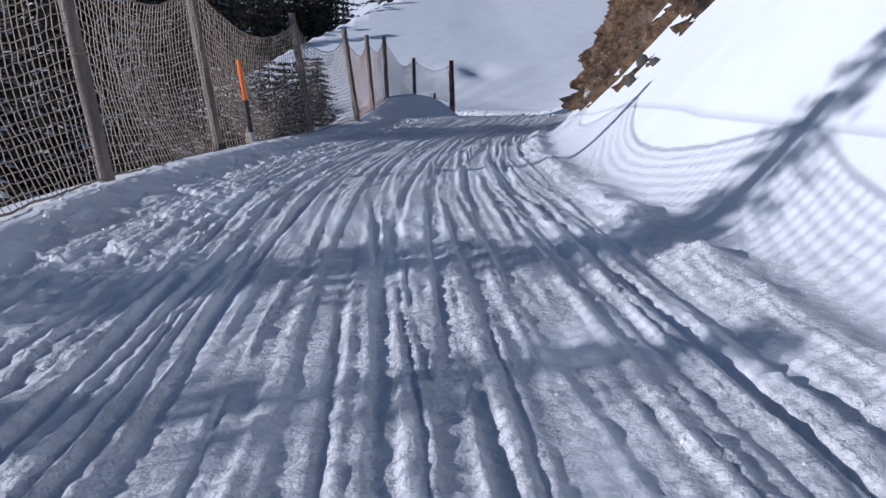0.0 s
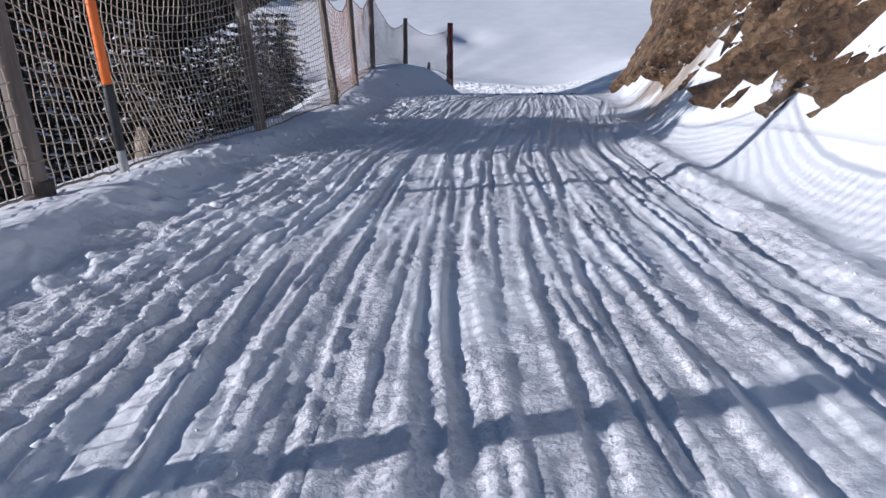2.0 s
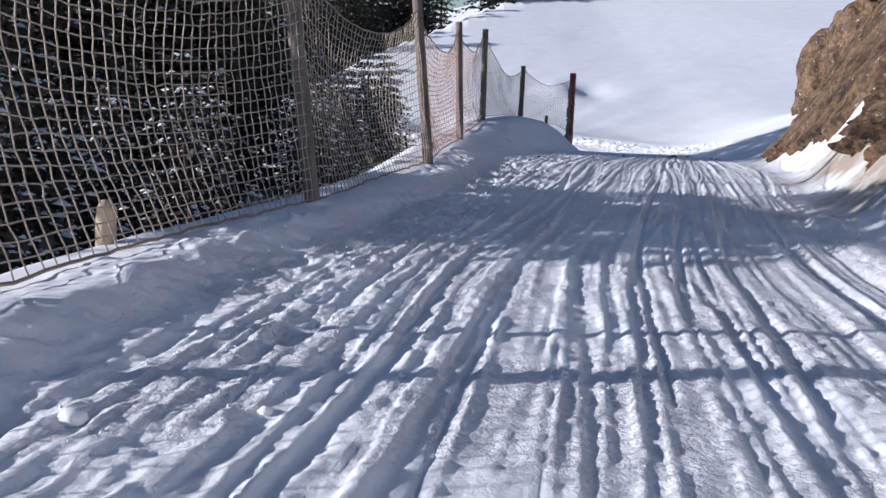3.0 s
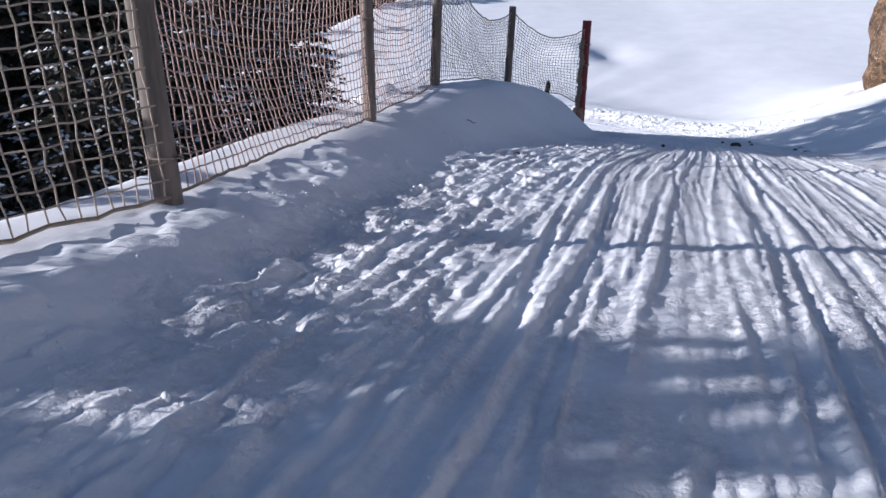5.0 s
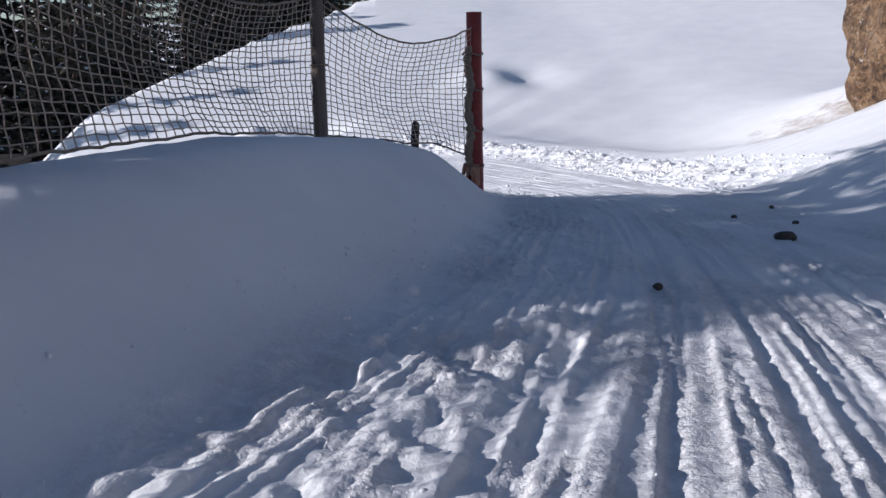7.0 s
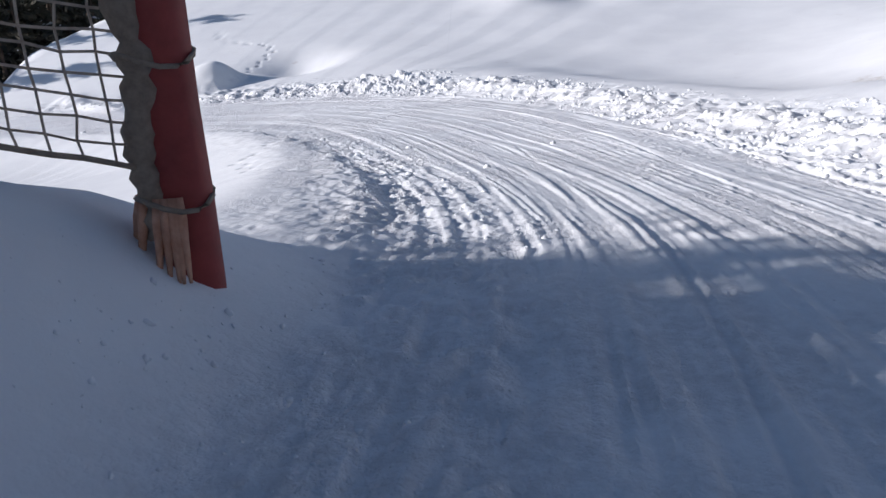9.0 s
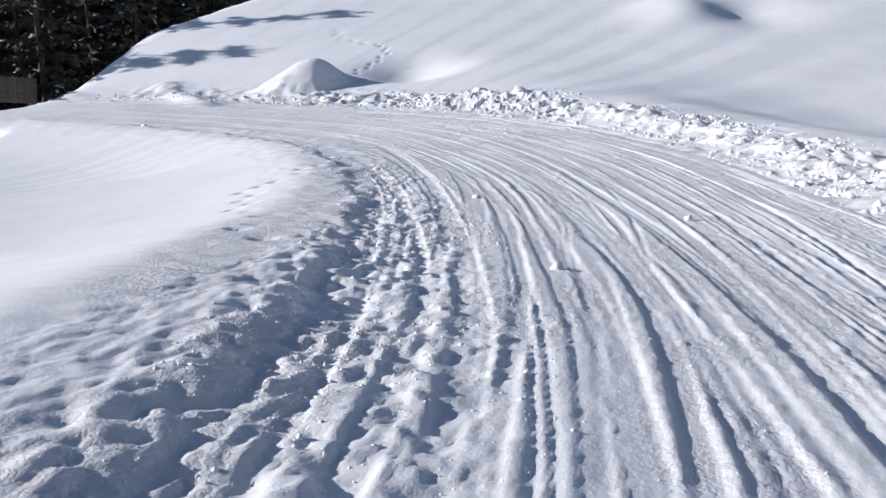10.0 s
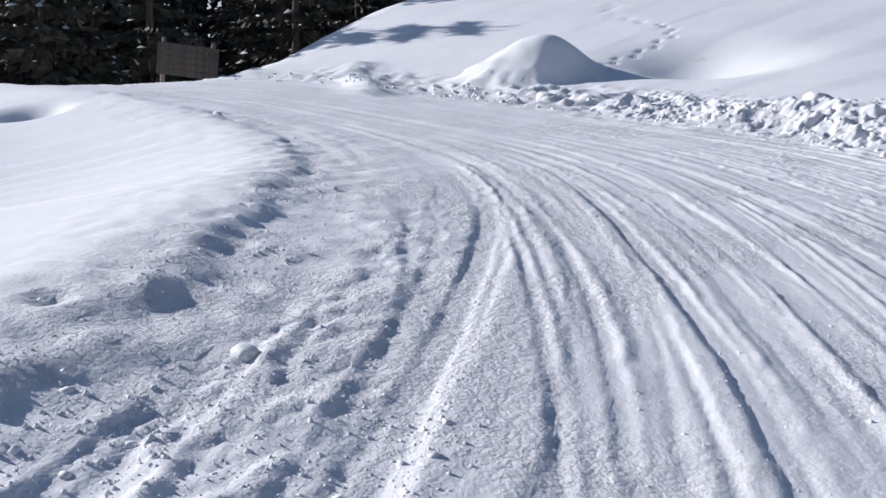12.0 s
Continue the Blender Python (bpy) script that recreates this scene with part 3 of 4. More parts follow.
def tube(bm, points, radii, sides=8):
    """A closed tube through points; adds to bm."""
    rings = []
    for k, (p, r) in enumerate(zip(points, radii)):
        r = float(r)
        d = (points[min(k + 1, len(points) - 1)] - points[max(k - 1, 0)]).normalized()
        a = d.cross(Vector((0, 1, 0)) if abs(d.y) < 0.9 else Vector((1, 0, 0))).normalized()
        b = d.cross(a)
        rings.append([bm.verts.new(p + r * (math.cos(t) * a + math.sin(t) * b)) for t in (2 * math.pi * i / sides for i in range(sides))])
    for lo, hi in zip(rings, rings[1:]):
        for i in range(sides):
            bm.faces.new((lo[i], lo[(i + 1) % sides], hi[(i + 1) % sides], hi[i]))
    bm.faces.new(rings[0][::-1])
    bm.faces.new(rings[-1])
    return bm


def fence_post(x, y, height, lean, mat, radius, label):
    z = ground_z(x, y)
    bm = bmesh.new()
    steps = 9
    tilt = math.tan(radians(lean))
    pts = [Vector((tilt * h, 0, h)) for h in np.linspace(-0.35, height, steps)]
    tube(bm, pts, [radius * (1.05 - 0.12 * k / steps + 0.03 * math.sin(2.1 * k + y)) for k in range(steps)], 10)
    ob = part("fence_post", bm, mat, None, "", True)
    ob.location = (x, y, z)
    return tagged(ob, label, "post", "posts of the safety fence")


for k, (x, y, h, lean) in enumerate(POSTS):
    last = k == len(POSTS) - 1
    fence_post(x, y, h, lean, RED if last else WOOD, 0.085 if last else 0.06,
               "dark red post with torn wrapping at the end of the fence" if last else "weathered grey wooden post in the snow bank")


def net_panel(a, b, seed):
    """A knotted net hung between two posts."""
    (ax, ay, ah, al), (bx, by, bh, bl) = a, b
    az, bz = ground_z(ax, ay), ground_z(bx, by)
    length = math.hypot(bx - ax, by - ay)
    cols, rows = max(6, round(length / 0.085)), 22
    rng = np.random.default_rng(seed)
    grid = {}
    away = Vector((-(by - ay), bx - ax, 0)).normalized()
    for i in range(cols + 1):
        t = i / cols
        x, y = ax + (bx - ax) * t, ay + (by - ay) * t
        low = ground_z(x, y) + 0.03 + (0.26 * max(0.0, t - 0.55) / 0.45 if seed == 8 else 0.0)
        lean = math.tan(radians(al + (bl - al) * t))
        high = (az + ah * 0.93) * (1 - t) + (bz + bh * 0.93) * t - 0.42 * min(1, length / 3.5) * math.sin(math.pi * t) ** 0.9
        for j in range(rows + 1):
            v = j / rows
            z = low + (high - low) * v
            belly = 0.14 * math.sin(math.pi * t) * math.sin(math.pi * v) + 0.022 * math.sin(7 * t + 2 * v + seed) + 0.005 * math.sin(23 * t + 11 * v)
            p = Vector((x + lean * (z - az) , y, z)) + away * belly
            p += Vector(rng.normal(0, 0.004, 3))
            grid[i, j] = p
    def strand(bm, p, q, r):
        d = (q - p).normalized()
        u = d.cross(Vector((0.3, 0.9, 0.2))).normalized()
        w = d.cross(u)
        ends = []
        for c in (p, q):
            ends.append([bm.verts.new(c + r * (math.cos(k) * u + math.sin(k) * w)) for k in (0, 2.094, 4.189)])
        for k in range(3):
            bm.faces.new((ends[0][k], ends[0][(k + 1) % 3], ends[1][(k + 1) % 3], ends[1][k]))

    root = new("safety_net")
    base = Vector((ax, ay, az))
    root.location = base
    netting = bmesh.new()
    for (i, j), p in grid.items():
        if i < cols and 0 < j < rows:
            strand(netting, p - base, grid[i + 1, j] - base, 0.0045)
        if j < rows:
            strand(netting, p - base, grid[i, j + 1] - base, 0.0045)
    twine = NET_PINK if seed in (5, 6) else NET
    part("netting", netting, twine, root)
    for name, j in (("top_rope", rows), ("bottom_rope", 0)):
        bm = bmesh.new()
        tube(bm, [grid[i, j] - base for i in range(cols + 1)], [0.009] * (cols + 1), 6)
        part(name, bm, ROPE, root, "thicker hem rope", True)
    for j in (2, rows // 2, rows - 1):
        bm = bmesh.new()
        c = grid[0, j] - base
        tube(bm, [c + 0.072 * Vector((math.cos(t), math.sin(t), 0.02 * t)) for t in np.linspace(0, 6.6, 13)], [0.006] * 13, 5)
        part("tie", bm, ROPE, root, "rope tied round the post", True)
    return tagged(root, "sagging tan rope safety net tied between the posts", "net", "net panels of the fence")


for k, (a, b) in enumerate(zip(POSTS, POSTS[1:])):
    net_panel(a, b, k)


# ---------------------------------------------------------------- marker pole
def marker_pole(x, y):
    z = ground_z(x, y)
    root = new("marker_pole")
    root.location = (x, y, z)
    for name, lo, hi, r, mat, label in (("base", -0.2, 0.16, 0.029, GREY, "grey foot"), ("sleeve", 0.16, 0.56, 0.033, BLACK, "black middle"), ("head", 0.56, 1.06, 0.031, ORANGE, "orange head")):
        bm = bmesh.new()
        tube(bm, [Vector((-0.075 * h, 0.0, h)) for h in (lo, lo + 0.01, hi - 0.01, hi)], [r * 0.9, r, r, r * 0.9], 12)
        part(name, bm, mat, root, label, True)
    return tagged(root, "orange and black plastic marker pole before the net", "marker pole")


marker_pole(-0.47, -2.64)


# ---------------------------------------------------------------- trees
def conifer(seed, height, spread, snowy=0.25, coarse=1.0):
    """A spruce: a tapered trunk and whorls of drooping limbs set with small needle sprays, some of them under snow."""
    rng = np.random.default_rng(seed)
    root = new("spruce_tree")
    bm = bmesh.new()
    tube(bm, [Vector((0.03 * math.sin(k), 0.03 * math.cos(2 * k), height * k / 7 - 0.4)) for k in range(8)], [0.02 + 0.022 * height * (1 - k / 7.3) * 0.55 for k in range(8)], 7)
    part("trunk", bm, BARK, root, "", True)
    V, F, VS, FS = [], [], [], []
    levels = int(height / (0.34 * coarse))
    for k in range(levels):
        h = height * (0.07 + 0.92 * k / levels)
        reach = spread * (1 - (h / height)) ** 0.85 + 0.12
        for i in range(int(6 + 3 * rng.random())):
            az = rng.uniform(0, 2 * math.pi)
            long = reach * rng.uniform(0.7, 1.15)
            out = np.array([math.cos(az), math.sin(az), 0])
            side = np.array([-out[1], out[0], 0])
            n = max(3, int(long / (0.16 * coarse)))
            for m in range(n):
                q = (m + rng.random()) / n
                at = out * long * q + np.array([0, 0, h - 0.30 * long * q**1.4 + 0.1 * long * q**3])
                for _ in range(3):
                    way = out * rng.uniform(0.2, 1.0) + side * rng.uniform(-1, 1) + np.array([0, 0, rng.uniform(-0.75, 0.1)])
                    way = way / np.linalg.norm(way)
                    size = coarse * rng.uniform(0.16, 0.34) * (0.6 + 0.5 * (1 - q))
                    thick = np.cross(way, rng.normal(size=3))
                    thick = thick / np.linalg.norm(thick) * size * 0.2
                    b = len(V)
                    V += [at, at + way * size * 0.5 + thick, at + way * size, at + way * size * 0.5 - thick]
                    F.append((b, b + 1, b + 2, b + 3))
                if rng.random() < snowy * 0.7 and q > 0.2:
                    w = coarse * rng.uniform(0.02, 0.085)
                    b = len(VS)
                    c = at + np.array([0, 0, 0.03])
                    ring = [c + (out * w * 1.6 * math.cos(a) + side * w * math.sin(a)) * rng.uniform(0.5, 1.3) + np.array([0, 0, -0.02 - 0.3 * w * math.cos(a)]) for a in np.arange(5) * 1.2566]
                    VS += ring + [c + np.array([0, 0, w * 0.5])]
                    FS += [(b + a, b + (a + 1) % 5, b + 5) for a in range(5)]
    crown = mesh_of("crown", np.array(V), F, NEEDLES, False)
    crown.parent = root
    if FS:
        caps = mesh_of("snow_load", np.array(VS), FS, SNOW, True)
        caps.parent = root
        tagged(caps, "clumps of snow on the boughs", kind="stuff")
    return tagged(root, "dark green spruce with snow clumps on drooping boughs", "tree", "spruces of the wood")


KINDS = [conifer(1, 6.5, 2.0, 0.5), conifer(2, 8.5, 2.3, 0.15), conifer(3, 5.0, 1.8, 0.6), conifer(4, 11.0, 2.6, 0.1), conifer(5, 12.0, 2.7, 0.07, 1.8), conifer(6, 10.0, 2.4, 0.09, 1.8)]
used = set()


def plant(kind, x, y, size=1.0, turn=0.0, sink=0.1):
    m = pose(x, y, ground_z(x, y) - sink, 0, 0, turn)
    if kind not in used:
        used.add(kind)
        ob = KINDS[kind]
        ob.matrix_basis = m
    else:
        ob = copy_thing(KINDS[kind], m)
    ob.scale = (size,) * 3
    return ob


rng = random.Random(5)
# behind the net, below the run; these throw the bands of shade over it
for kind, x, y, size in ((3, -6.0, -10.85, 0.6), (3, -6.3, -10.7, 0.52), (3, -6.4, -12.3, 0.5), (1, -9.0, 11.0, 1.3), (2, -5.6, -1.2, 1.3), (2, -6.2, -0.7, 1.35), (2, -5.5, -0.2, 1.3), (2, -6.1, 0.3, 1.35), (2, -5.4, 0.8, 1.22), (2, -6.2, 1.2, 1.35), (2, -5.6, 1.8, 1.25), (2, -1.5, 7.6, 0.42), (2, -1.4, 8.4, 0.42), (2, -1.5, 9.2, 0.44), (2, -1.3, 10.1, 0.46), (2, -1.2, 12.6, 0.56), (2, -0.9, 14.0, 0.55), (2, -1.6, 15.0, 0.62), (2, -2.2, 15.8, 0.62), (2, -1.0, 15.1, 0.5), (2, -0.7, 11.2, 0.48), (2, -1.9, 13.6, 0.6), (2, -1.7, 11.6, 0.55), (2, -2.6, 12.9, 0.6), (2, -3.2, 2.3, 0.72), (2, -2.4, -0.3, 0.62), (3, -7.0, 11.2, 1.1), (3, -7.2, 10.75, 1.0), (3, -7.1, 9.75, 0.92), (3, -5.0, 15.4, 0.82), (2, -2.2, 4.1, 0.56), (2, -2.0, 4.7, 0.5), (1, -3.8, 11.6, 0.95), (3, -5.0, 12.3, 0.8), (3, -5.5, 13.2, 0.85), (3, -7.5, 12.4, 1.2),
                         (1, -6.5, 13.8, 1.1), (3, -4.5, 14.7, 0.9), (3, -5.2, 15.42, 0.95), (2, -3.0, 0.6, 0.8), (2, -2.9, 1.3, 0.65), (0, -4.2, 6.5, 0.5), (2, -2.6, 6.6, 0.4),
                         (0, -5.5, 8.6, 0.6), (0, -5.2, 4.6, 0.55), (2, -2.2, 12.0, 0.6), (2, -3.4, 15.4, 0.6), (2, -4.4, 10.6, 0.6),
                         (0, -7.5, 6.0, 0.75), (1, -10, 9.5, 0.75), (1, -11, 15, 0.8), (0, -8, 18, 0.7), (2, -4.0, 3.4, 0.6), (2, -3.6, 8.0, 0.5)):
    plant(kind, x, y, size, rng.uniform(0, 360))
for k in range(9):
    for x, kind, size in ((-3.7, 2, 0.6), (-5.4, 0, 0.64), (-7.4, 0, 0.82)):
        plant(kind, x + rng.uniform(-0.4, 0.4), 2.9 + 0.78 * k + rng.uniform(-0.3, 0.3) - 0.16 * (x + 3.7), size * rng.uniform(0.88, 1.06), rng.uniform(0, 360))
# the wood beyond the hill's shoulder
for k in range(165):
    y = rng.uniform(35, 82)
    crest = float(np.interp(y, [33.5, 42, 52, 65, 85], [-9.6, -10.5, -7, -1.7, 6]))
    plant(rng.choice((4, 5)), crest - 9 - 26 * rng.random() ** 1.3, y, rng.uniform(0.9, 1.2), rng.uniform(0, 360))
for k in range(60):
    y = rng.uniform(34, 80)
    crest = float(np.interp(y, [33.5, 42, 52, 65, 85], [-9.6, -10.5, -7, -1.7, 6]))
    plant(rng.choice((4, 5)), crest - 27 - 20 * rng.random(), y, rng.uniform(1.7, 2.1), rng.uniform(0, 360))
for k in range(36):
    y = rng.uniform(68, 110)
    plant(rng.choice((4, 5)), float(np.interp(y, [65, 85, 120], [-1.7, 6, 20])) - 13 - 24 * rng.random(), y, rng.uniform(1.1, 1.6), rng.uniform(0, 360))
for x, y, size in ((4.5, 82, 1.35), (6.5, 86, 1.5), (5.4, 91, 1.5), (8.4, 95, 1.4), (2.2, 80, 1.3)):
    plant(4, x, y, size, rng.uniform(0, 360), 0.8)
for x, y, size in ((5.5, 92, 0.9), (7.5, 95, 0.8), (9, 98, 0.8), (24, 85, 0.25)):
    plant(2, x, y, size, rng.uniform(0, 360))


# ---------------------------------------------------------------- stones, stubs and other small things
def lumpy(seed, stretch, rough=0.25, level=2):
    """A stone or clod: a rounded lump with dents."""
    bm = bmesh.new()
    bmesh.ops.create_icosphere(bm, subdivisions=level, radius=1.0)
    shift = Vector((seed * 3.1, seed * 1.7, 0))
    for v in bm.verts:
        v.co *= 1 + rough * noise.noise(v.co * 1.3 + shift) + 0.5 * rough * noise.noise(v.co * 3.1 + shift)
        v.co = Vector((v.co.x * stretch[0], v.co.y * stretch[1], v.co.z * stretch[2]))
    return bm


DARK_STONE = varied("dark_stone", (0.035, 0.03, 0.026), (0.11, 0.09, 0.07), 12.0, 0.85, 0.6, 0.01)
for k, (x, y, size, label) in enumerate(((5.75, 13.57, (0.085, 0.06, 0.04), "dark brown stone lying on the snowy run"), (4.27, 11.72, (0.026, 0.024, 0.02), "small dark pebble on the run"),
                                         (6.3, 14.6, (0.03, 0.025, 0.02), "small dark pebble on the run"), (6.0, 15.2, (0.03, 0.02, 0.018), "small dark pebble on the run"),
                                         (6.5, 13.2, (0.035, 0.03, 0.02), "small dark pebble on the run"), (6.7, 16.0, (0.025, 0.02, 0.02), "small dark pebble on the run"),
                                         (7.6, 20.6, (0.03, 0.03, 0.02), "small dark pebble on the snow"), (7.9, 21.4, (0.035, 0.03, 0.02), "small dark pebble on the snow"),
                                         (3.88, -5.19, (0.06, 0.065, 0.05), "grey brown stone stuck in the snow bank"), (3.74, -4.86, (0.06, 0.06, 0.075), "grey brown stone stuck in the snow bank"),
                                         (3.92, -4.86, (0.025, 0.03, 0.025), "small stone stuck in the snow bank"), (4.01, -4.4, (0.07, 0.08, 0.09), "grey brown stone stuck in the snow bank"))):
    ob = part("stone", lumpy(k, size), DARK_STONE, None, "", True)
    ob.location = (x, y, ground_z(x, y) + size[2] * 0.45)
    tagged(ob, label, "stone", "stones about the run")


def stub(x, y, top, radius, mat, name, label):
    z = ground_z(x, y)
    bm = bmesh.new()
    tube(bm, [Vector((0.01 * k, 0, h)) for k, h in enumerate((-0.3, 0.0, top * 0.6, top - 0.03, top - 0.008, top))], [radius, radius, radius * 0.97, radius * 0.95, radius * 0.8, radius * 0.45], 10)
    ob = part(name, bm, mat, None, "", True)
    ob.location = (x, y, z)
    return tagged(ob, label, "stake")


DARK_WOOD = varied("dark_wood", (0.03, 0.025, 0.022), (0.09, 0.075, 0.06), 14.0, 0.85, 0.5, 0.01, stretch=(1, 1, 0.12))
PALE_WOOD = varied("pale_wood", (0.36, 0.27, 0.18), (0.52, 0.41, 0.29), 14.0, 0.8, 0.4, 0.008, stretch=(1, 1, 0.12))
stub(3.02, 16.7, 0.40, 0.045, DARK_WOOD, "wooden_stake", "dark rounded stake sticking out of the snow behind the net")
stub(2.72, 16.45, 0.14, 0.04, DARK_WOOD, "wooden_stake", "short dark stake nearly buried behind the net")
stub(-0.78, -1.1, 0.22, 0.055, PALE_WOOD, "wooden_stake", "short pale sawn stake at the foot of the net")


def twig(points, radius, label):
    x, y = points[0]
    bm = bmesh.new()
    pts = [Vector((px - x, py - y, ground_z(px, py) - ground_z(x, y) + 0.012 + 0.01 * (k % 2))) for k, (px, py) in enumerate(points)]
    tube(bm, pts, [radius * (1 - 0.5 * k / len(pts)) for k in range(len(pts))], 5)
    ob = part("twig", bm, BARK, None, "", True)
    ob.location = (x, y, ground_z(x, y))
    tagged(ob, label, "twig", "twigs on the snow")


twig([(1.75, 9.9), (1.785, 9.92), (1.82, 9.92), (1.85, 9.95)], 0.004, "thin dark twig lying on the snow bank")
twig([(2.25, 8.75), (2.28, 8.74), (2.31, 8.76)], 0.012, "curled dark leaf scrap on the snow")
twig([(6.4, 12.6), (6.46, 12.66), (6.5, 12.76), (6.56, 12.8)], 0.007, "thin dark twig lying on the snow")
twig([(6.9, 14.2), (6.95, 14.24), (7.02, 14.25)], 0.006, "thin dark twig lying on the snow")

# the end post's wrapping
end = [o for o in scene.objects if o.name.startswith("fence_post") and o.location.y > 16][0]
bm = bmesh.new()
rng2 = np.random.default_rng(4)
tube(bm, [Vector((-0.062 + 0.015 * math.sin(13 * h), -0.06, h)) for h in np.linspace(0.12, 1.5, 46)], list(0.030 + 0.028 * rng2.random(46)), 9)
part("gathered_net", bm, ROPE, end, "gathered net bound along the post", True)
for h in (0.22, 0.62, 1.05, 1.42):
    bm = bmesh.new()
    tube(bm, [Vector((-0.018 + 0.108 * math.cos(t), -0.018 + 0.108 * math.sin(t), h + 0.02 * math.sin(2 * t))) for t in np.linspace(0, 6.4, 17)], [0.008] * 17, 5)
    part("binding", bm, ROPE, end, "rope binding", True)
CLOTH = varied("torn_cloth", (0.42, 0.20, 0.12), (0.62, 0.36, 0.24), 20.0, 0.9, 0.5, 0.006)
for k in range(9):
    a = rng2.uniform(2.6, 5.2)
    bm = bmesh.new()
    tube(bm, [Vector(((0.10 + 0.05 * q) * math.cos(a) - 0.02, (0.10 + 0.05 * q) * math.sin(a), 0.24 - 0.24 * q)) for q in np.linspace(0, 1, 5)], [0.014, 0.018, 0.013, 0.010, 0.005], 5)
    part("cloth_shred", bm, CLOTH, end, "torn pale orange cloth", True)
for k, p in enumerate([o for o in scene.objects if o.name.startswith("fence_post")]):
    if p is not end and -4 < p.location.y < -2:
        bm = bmesh.new()
        tube(bm, [Vector((0, 0, h)) for h in (-0.1, 0.0, 0.09, 0.1)], [0.085, 0.085, 0.083, 0.066], 12)
        part("boot", bm, DARK_WOOD, p, "dark sleeve round the foot", True)


# ---------------------------------------------------------------- a board fence at the edge of the wood
def board_screen(x, y, turn):
    root = new("board_screen")
    root.location, root.rotation_euler = (x, y, -3.1), (0, radians(6), radians(turn))
    bw = 0.135
    for k in range(5):
        bm = bmesh.new()
        bmesh.ops.create_cube(bm, size=1.0)
        bmesh.ops.scale(bm, vec=(1.25, 0.03, bw - 0.012), verts=bm.verts)
        ob = part("board", bm, DARK_WOOD, root)
        ob.location = (0, 0.0, 0.12 + bw * k)
    for dx in (-0.5, 0.5):
        bm = bmesh.new()
        tube(bm, [Vector((dx, 0.06, h)) for h in (-1.6, -0.8, 0.0, 0.82)], [0.045] * 4, 8)
        part("upright", bm, WOOD, root, "", True)
    return tagged(root, "low screen of weathered brown boards by the wood", "board fence")


board_screen(-11.1, 36.1, 50)


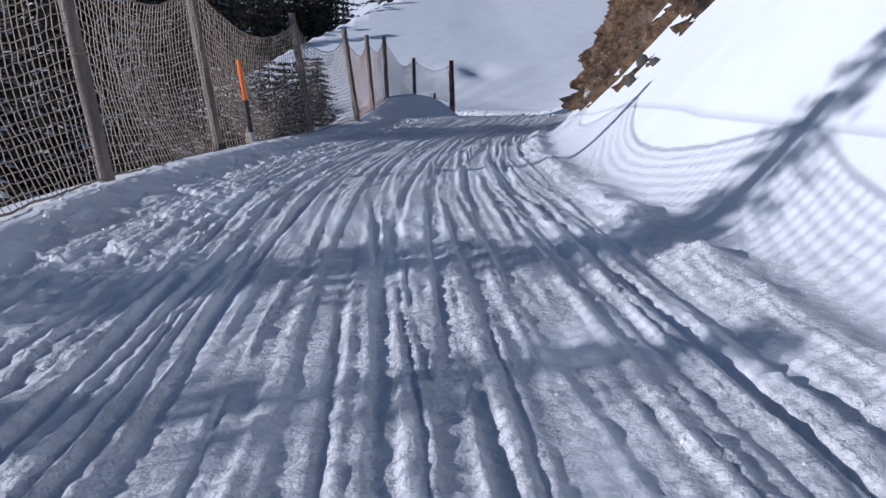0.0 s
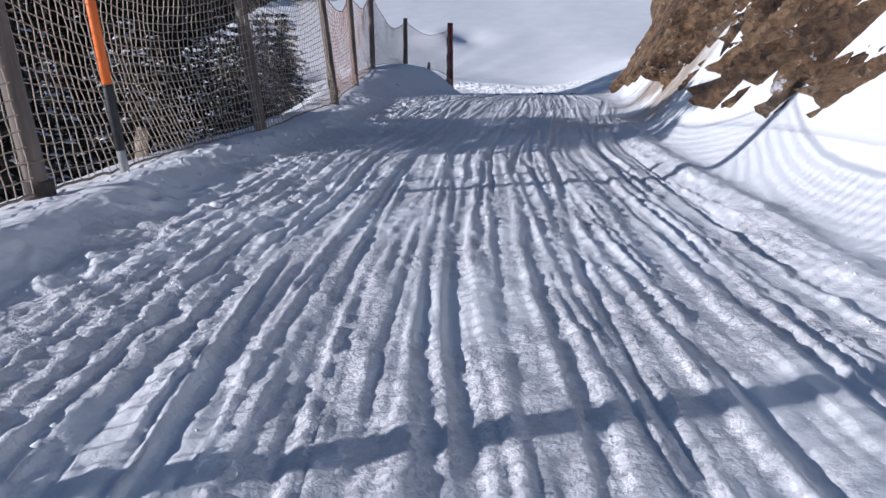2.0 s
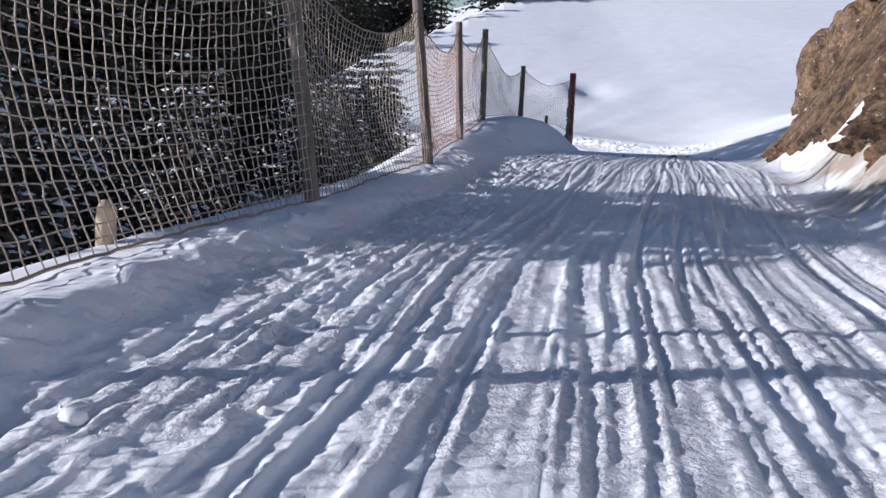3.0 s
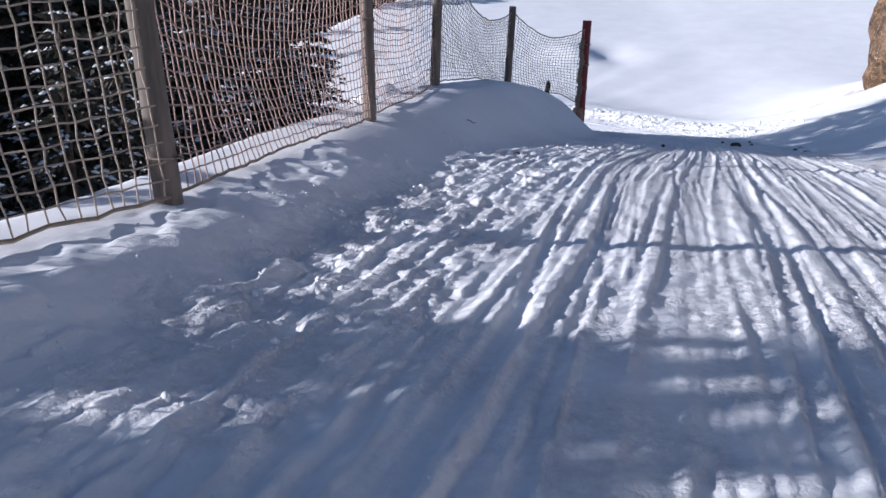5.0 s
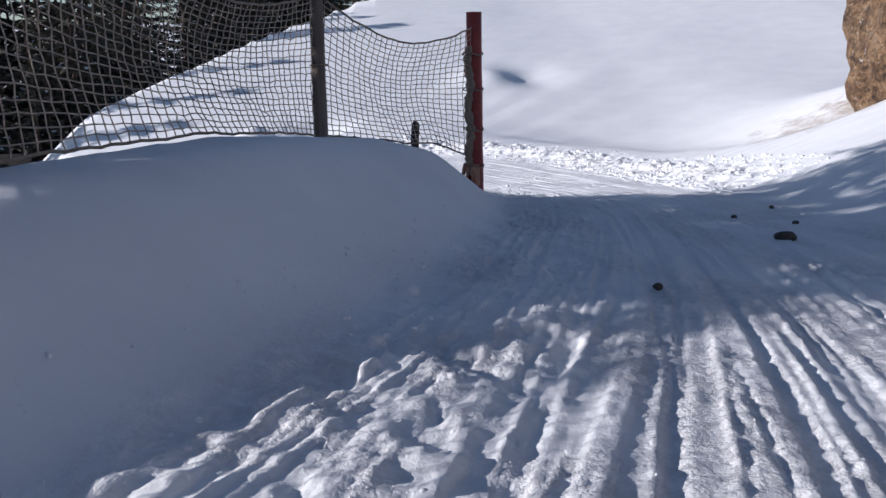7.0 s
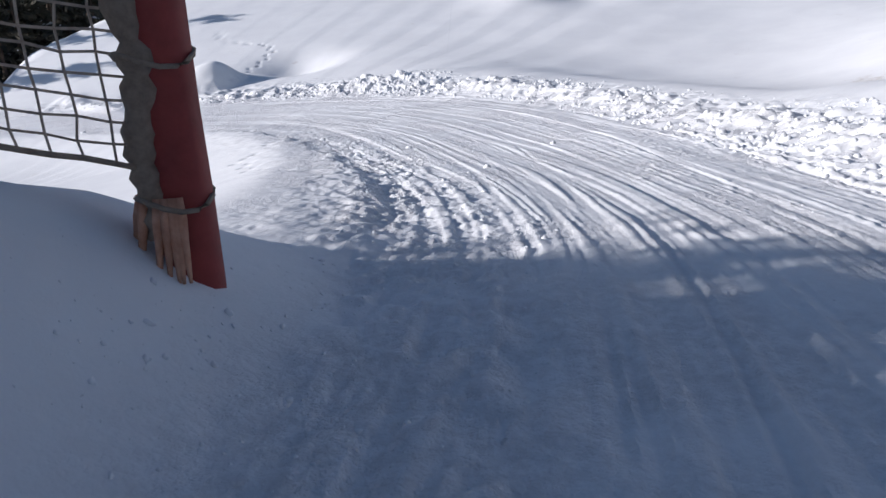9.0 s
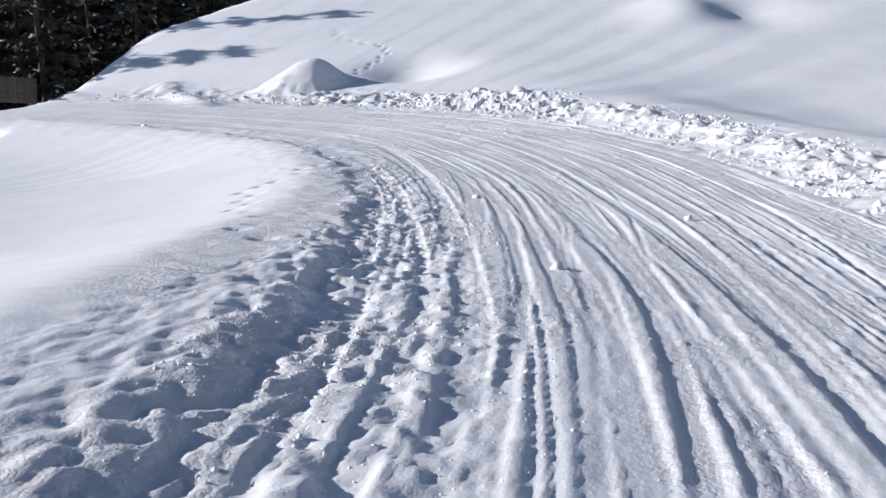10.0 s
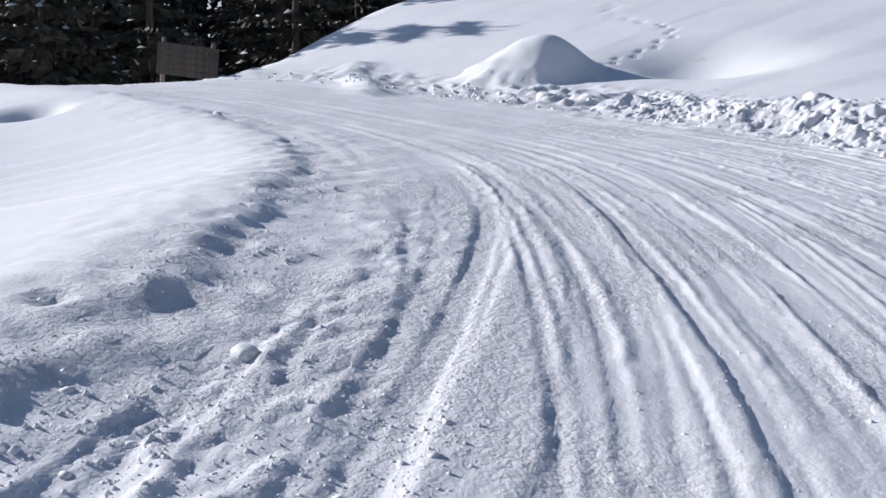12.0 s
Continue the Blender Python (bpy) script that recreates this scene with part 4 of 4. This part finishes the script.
# ---------------------------------------------------------------- broken snow
def crumb_field():
    """Countless crumbs of broken snow on the run, thick along its trodden and heaped edges."""
    g = np.random.default_rng(8)
    ico = bmesh.new()
    bmesh.ops.create_icosphere(ico, subdivisions=1, radius=1.0)
    base = np.array([v.co[:] for v in ico.verts])
    faces = np.array([[v.index for v in f.verts] for f in ico.faces])
    ico.free()
    places = []
    def scatter(n, line, lo, hi, y0, y1, small, large, flip):
        k = 0
        L = np.r_[0, np.cumsum(np.hypot(*np.diff(line[:, :2], axis=0).T))]
        while k < n:
            d = g.uniform(0, L[-1])
            x, y = np.interp(d, L, line[:, 0]), np.interp(d, L, line[:, 1])
            if not y0 < y < y1 or x < -9:
                continue
            x2, y2 = np.interp(d + 0.1, L, line[:, 0]), np.interp(d + 0.1, L, line[:, 1])
            w = np.hypot(x2 - x, y2 - y) + 1e-9
            u = g.uniform(lo, hi)
            if g.random() > 0.15 + 1.4 * max(0.0, float(vnoise(np.array([x + 0.7 * u]) * 1.6, np.array([y]) * 1.6, 77)[0]) - 0.3):
                continue
            places.append((x + u * (y2 - y) / w, y - u * (x2 - x) / w, small * (large / small) ** (g.random() ** flip)))
            k += 1
    scatter(5200, LEFT, -0.5, 0.7, -12, 17, 0.004, 0.020, 3.0)
    scatter(5500, LEFT, -0.3, 0.9, 17, 26, 0.003, 0.016, 3.0)
    scatter(9000, LEFT, -0.2, 0.9, 17, 28, 0.003, 0.009, 2.0)
    scatter(4000, MIDDLE, -1.6, 1.6, 17, 30, 0.003, 0.009, 2.5)
    scatter(260, LEFT, -0.35, 0.3, 26, 31, 0.004, 0.016, 3.0)
    scatter(5200, RIGHT, -0.4, 1.5, 18.5, 33.6, 0.006, 0.065, 3.2)
    scatter(1100, RIGHT, -0.3, 0.45, 33.6, 37, 0.006, 0.06, 3.0)
    scatter(1800, RIGHT, -0.25, 0.2, -12, 6, 0.003, 0.013, 3.0)
    scatter(5200, MIDDLE, -1.5, 1.5, -12, 27, 0.003, 0.010, 3.0)
    P = np.array(places)
    z, dl, dr, off, s = land(P[:, 0], P[:, 1])
    z = z + relief(P[:, 0], P[:, 1], dl, dr, off, s)
    eight = np.array([(1, 0, 0), (0, 1, 0), (-1, 0, 0), (0, -1, 0), (0, 0, 1), (0, 0, -1)], float)
    sides = np.array([(0, 1, 4), (1, 2, 4), (2, 3, 4), (3, 0, 4), (1, 0, 5), (2, 1, 5), (3, 2, 5), (0, 3, 5)])
    verts, tris, n = [], [], 0
    for pick, shape, skin in ((P[:, 2] < 0.014, eight, sides), (P[:, 2] >= 0.014, base, faces)):
        Q, zq = P[pick], z[pick]
        turn = g.uniform(0, 6.3, len(Q))
        V = shape[None] * Q[:, 2][:, None, None] * g.uniform(0.6, 1.3, (len(Q), 1, 3)) * g.uniform(0.65, 1.25, (len(Q), len(shape), 1))
        V = np.stack([V[..., 0] * np.cos(turn)[:, None] - V[..., 1] * np.sin(turn)[:, None], V[..., 0] * np.sin(turn)[:, None] + V[..., 1] * np.cos(turn)[:, None], V[..., 2]], -1)
        V = V + np.stack([Q[:, 0], Q[:, 1], zq - 0.3 * Q[:, 2]], -1)[:, None]
        verts.append(V.reshape(-1, 3))
        tris.append((skin[None] + (np.arange(len(Q)) * len(shape))[:, None, None]).reshape(-1, 3) + n)
        n += len(verts[-1])
    ob = mesh_of("snow_crumbs", np.concatenate(verts), np.concatenate(tris), SNOW, False)
    tagged(ob, "white crumbs and chunks of broken snow strewn along the run", "snow", kind="stuff")


crumb_field()
for k, (x, y, size) in enumerate(((3.9, 21.6, 0.035), (4.6, 22.0, 0.035), (3.0, 24.4, 0.035), (3.6, 24.9, 0.035), (2.2, 26.3, 0.035), (5.4, 24.2, 0.035), (1.2, 1.6, 0.04), (0.2, -3.4, 0.035), (1.6, 6.2, 0.035),
                                  (1.9, 7.9, 0.035), (5.6, 30.6, 0.12), (4.6, 31.9, 0.11), (3.5, 33.6, 0.14), (2.6, 34.4, 0.13), (1.7, 34.8, 0.15), (6.9, 27.8, 0.10), (7.4, 24.4, 0.09), (-1.9, 35.2, 0.13), (-3.8, 31.05, 0.06), (-0.2, 34.8, 0.1))):
    ob = part("snow_clod", lumpy(k + 40, (size, size * 0.8, size * 0.6), 0.75), SNOW, None, "", True)
    ob.location = (x, y, ground_z(x, y) + size * 0.15)
    tagged(ob, "rounded white clod of broken snow on the run", "snow clod", "clods of snow")
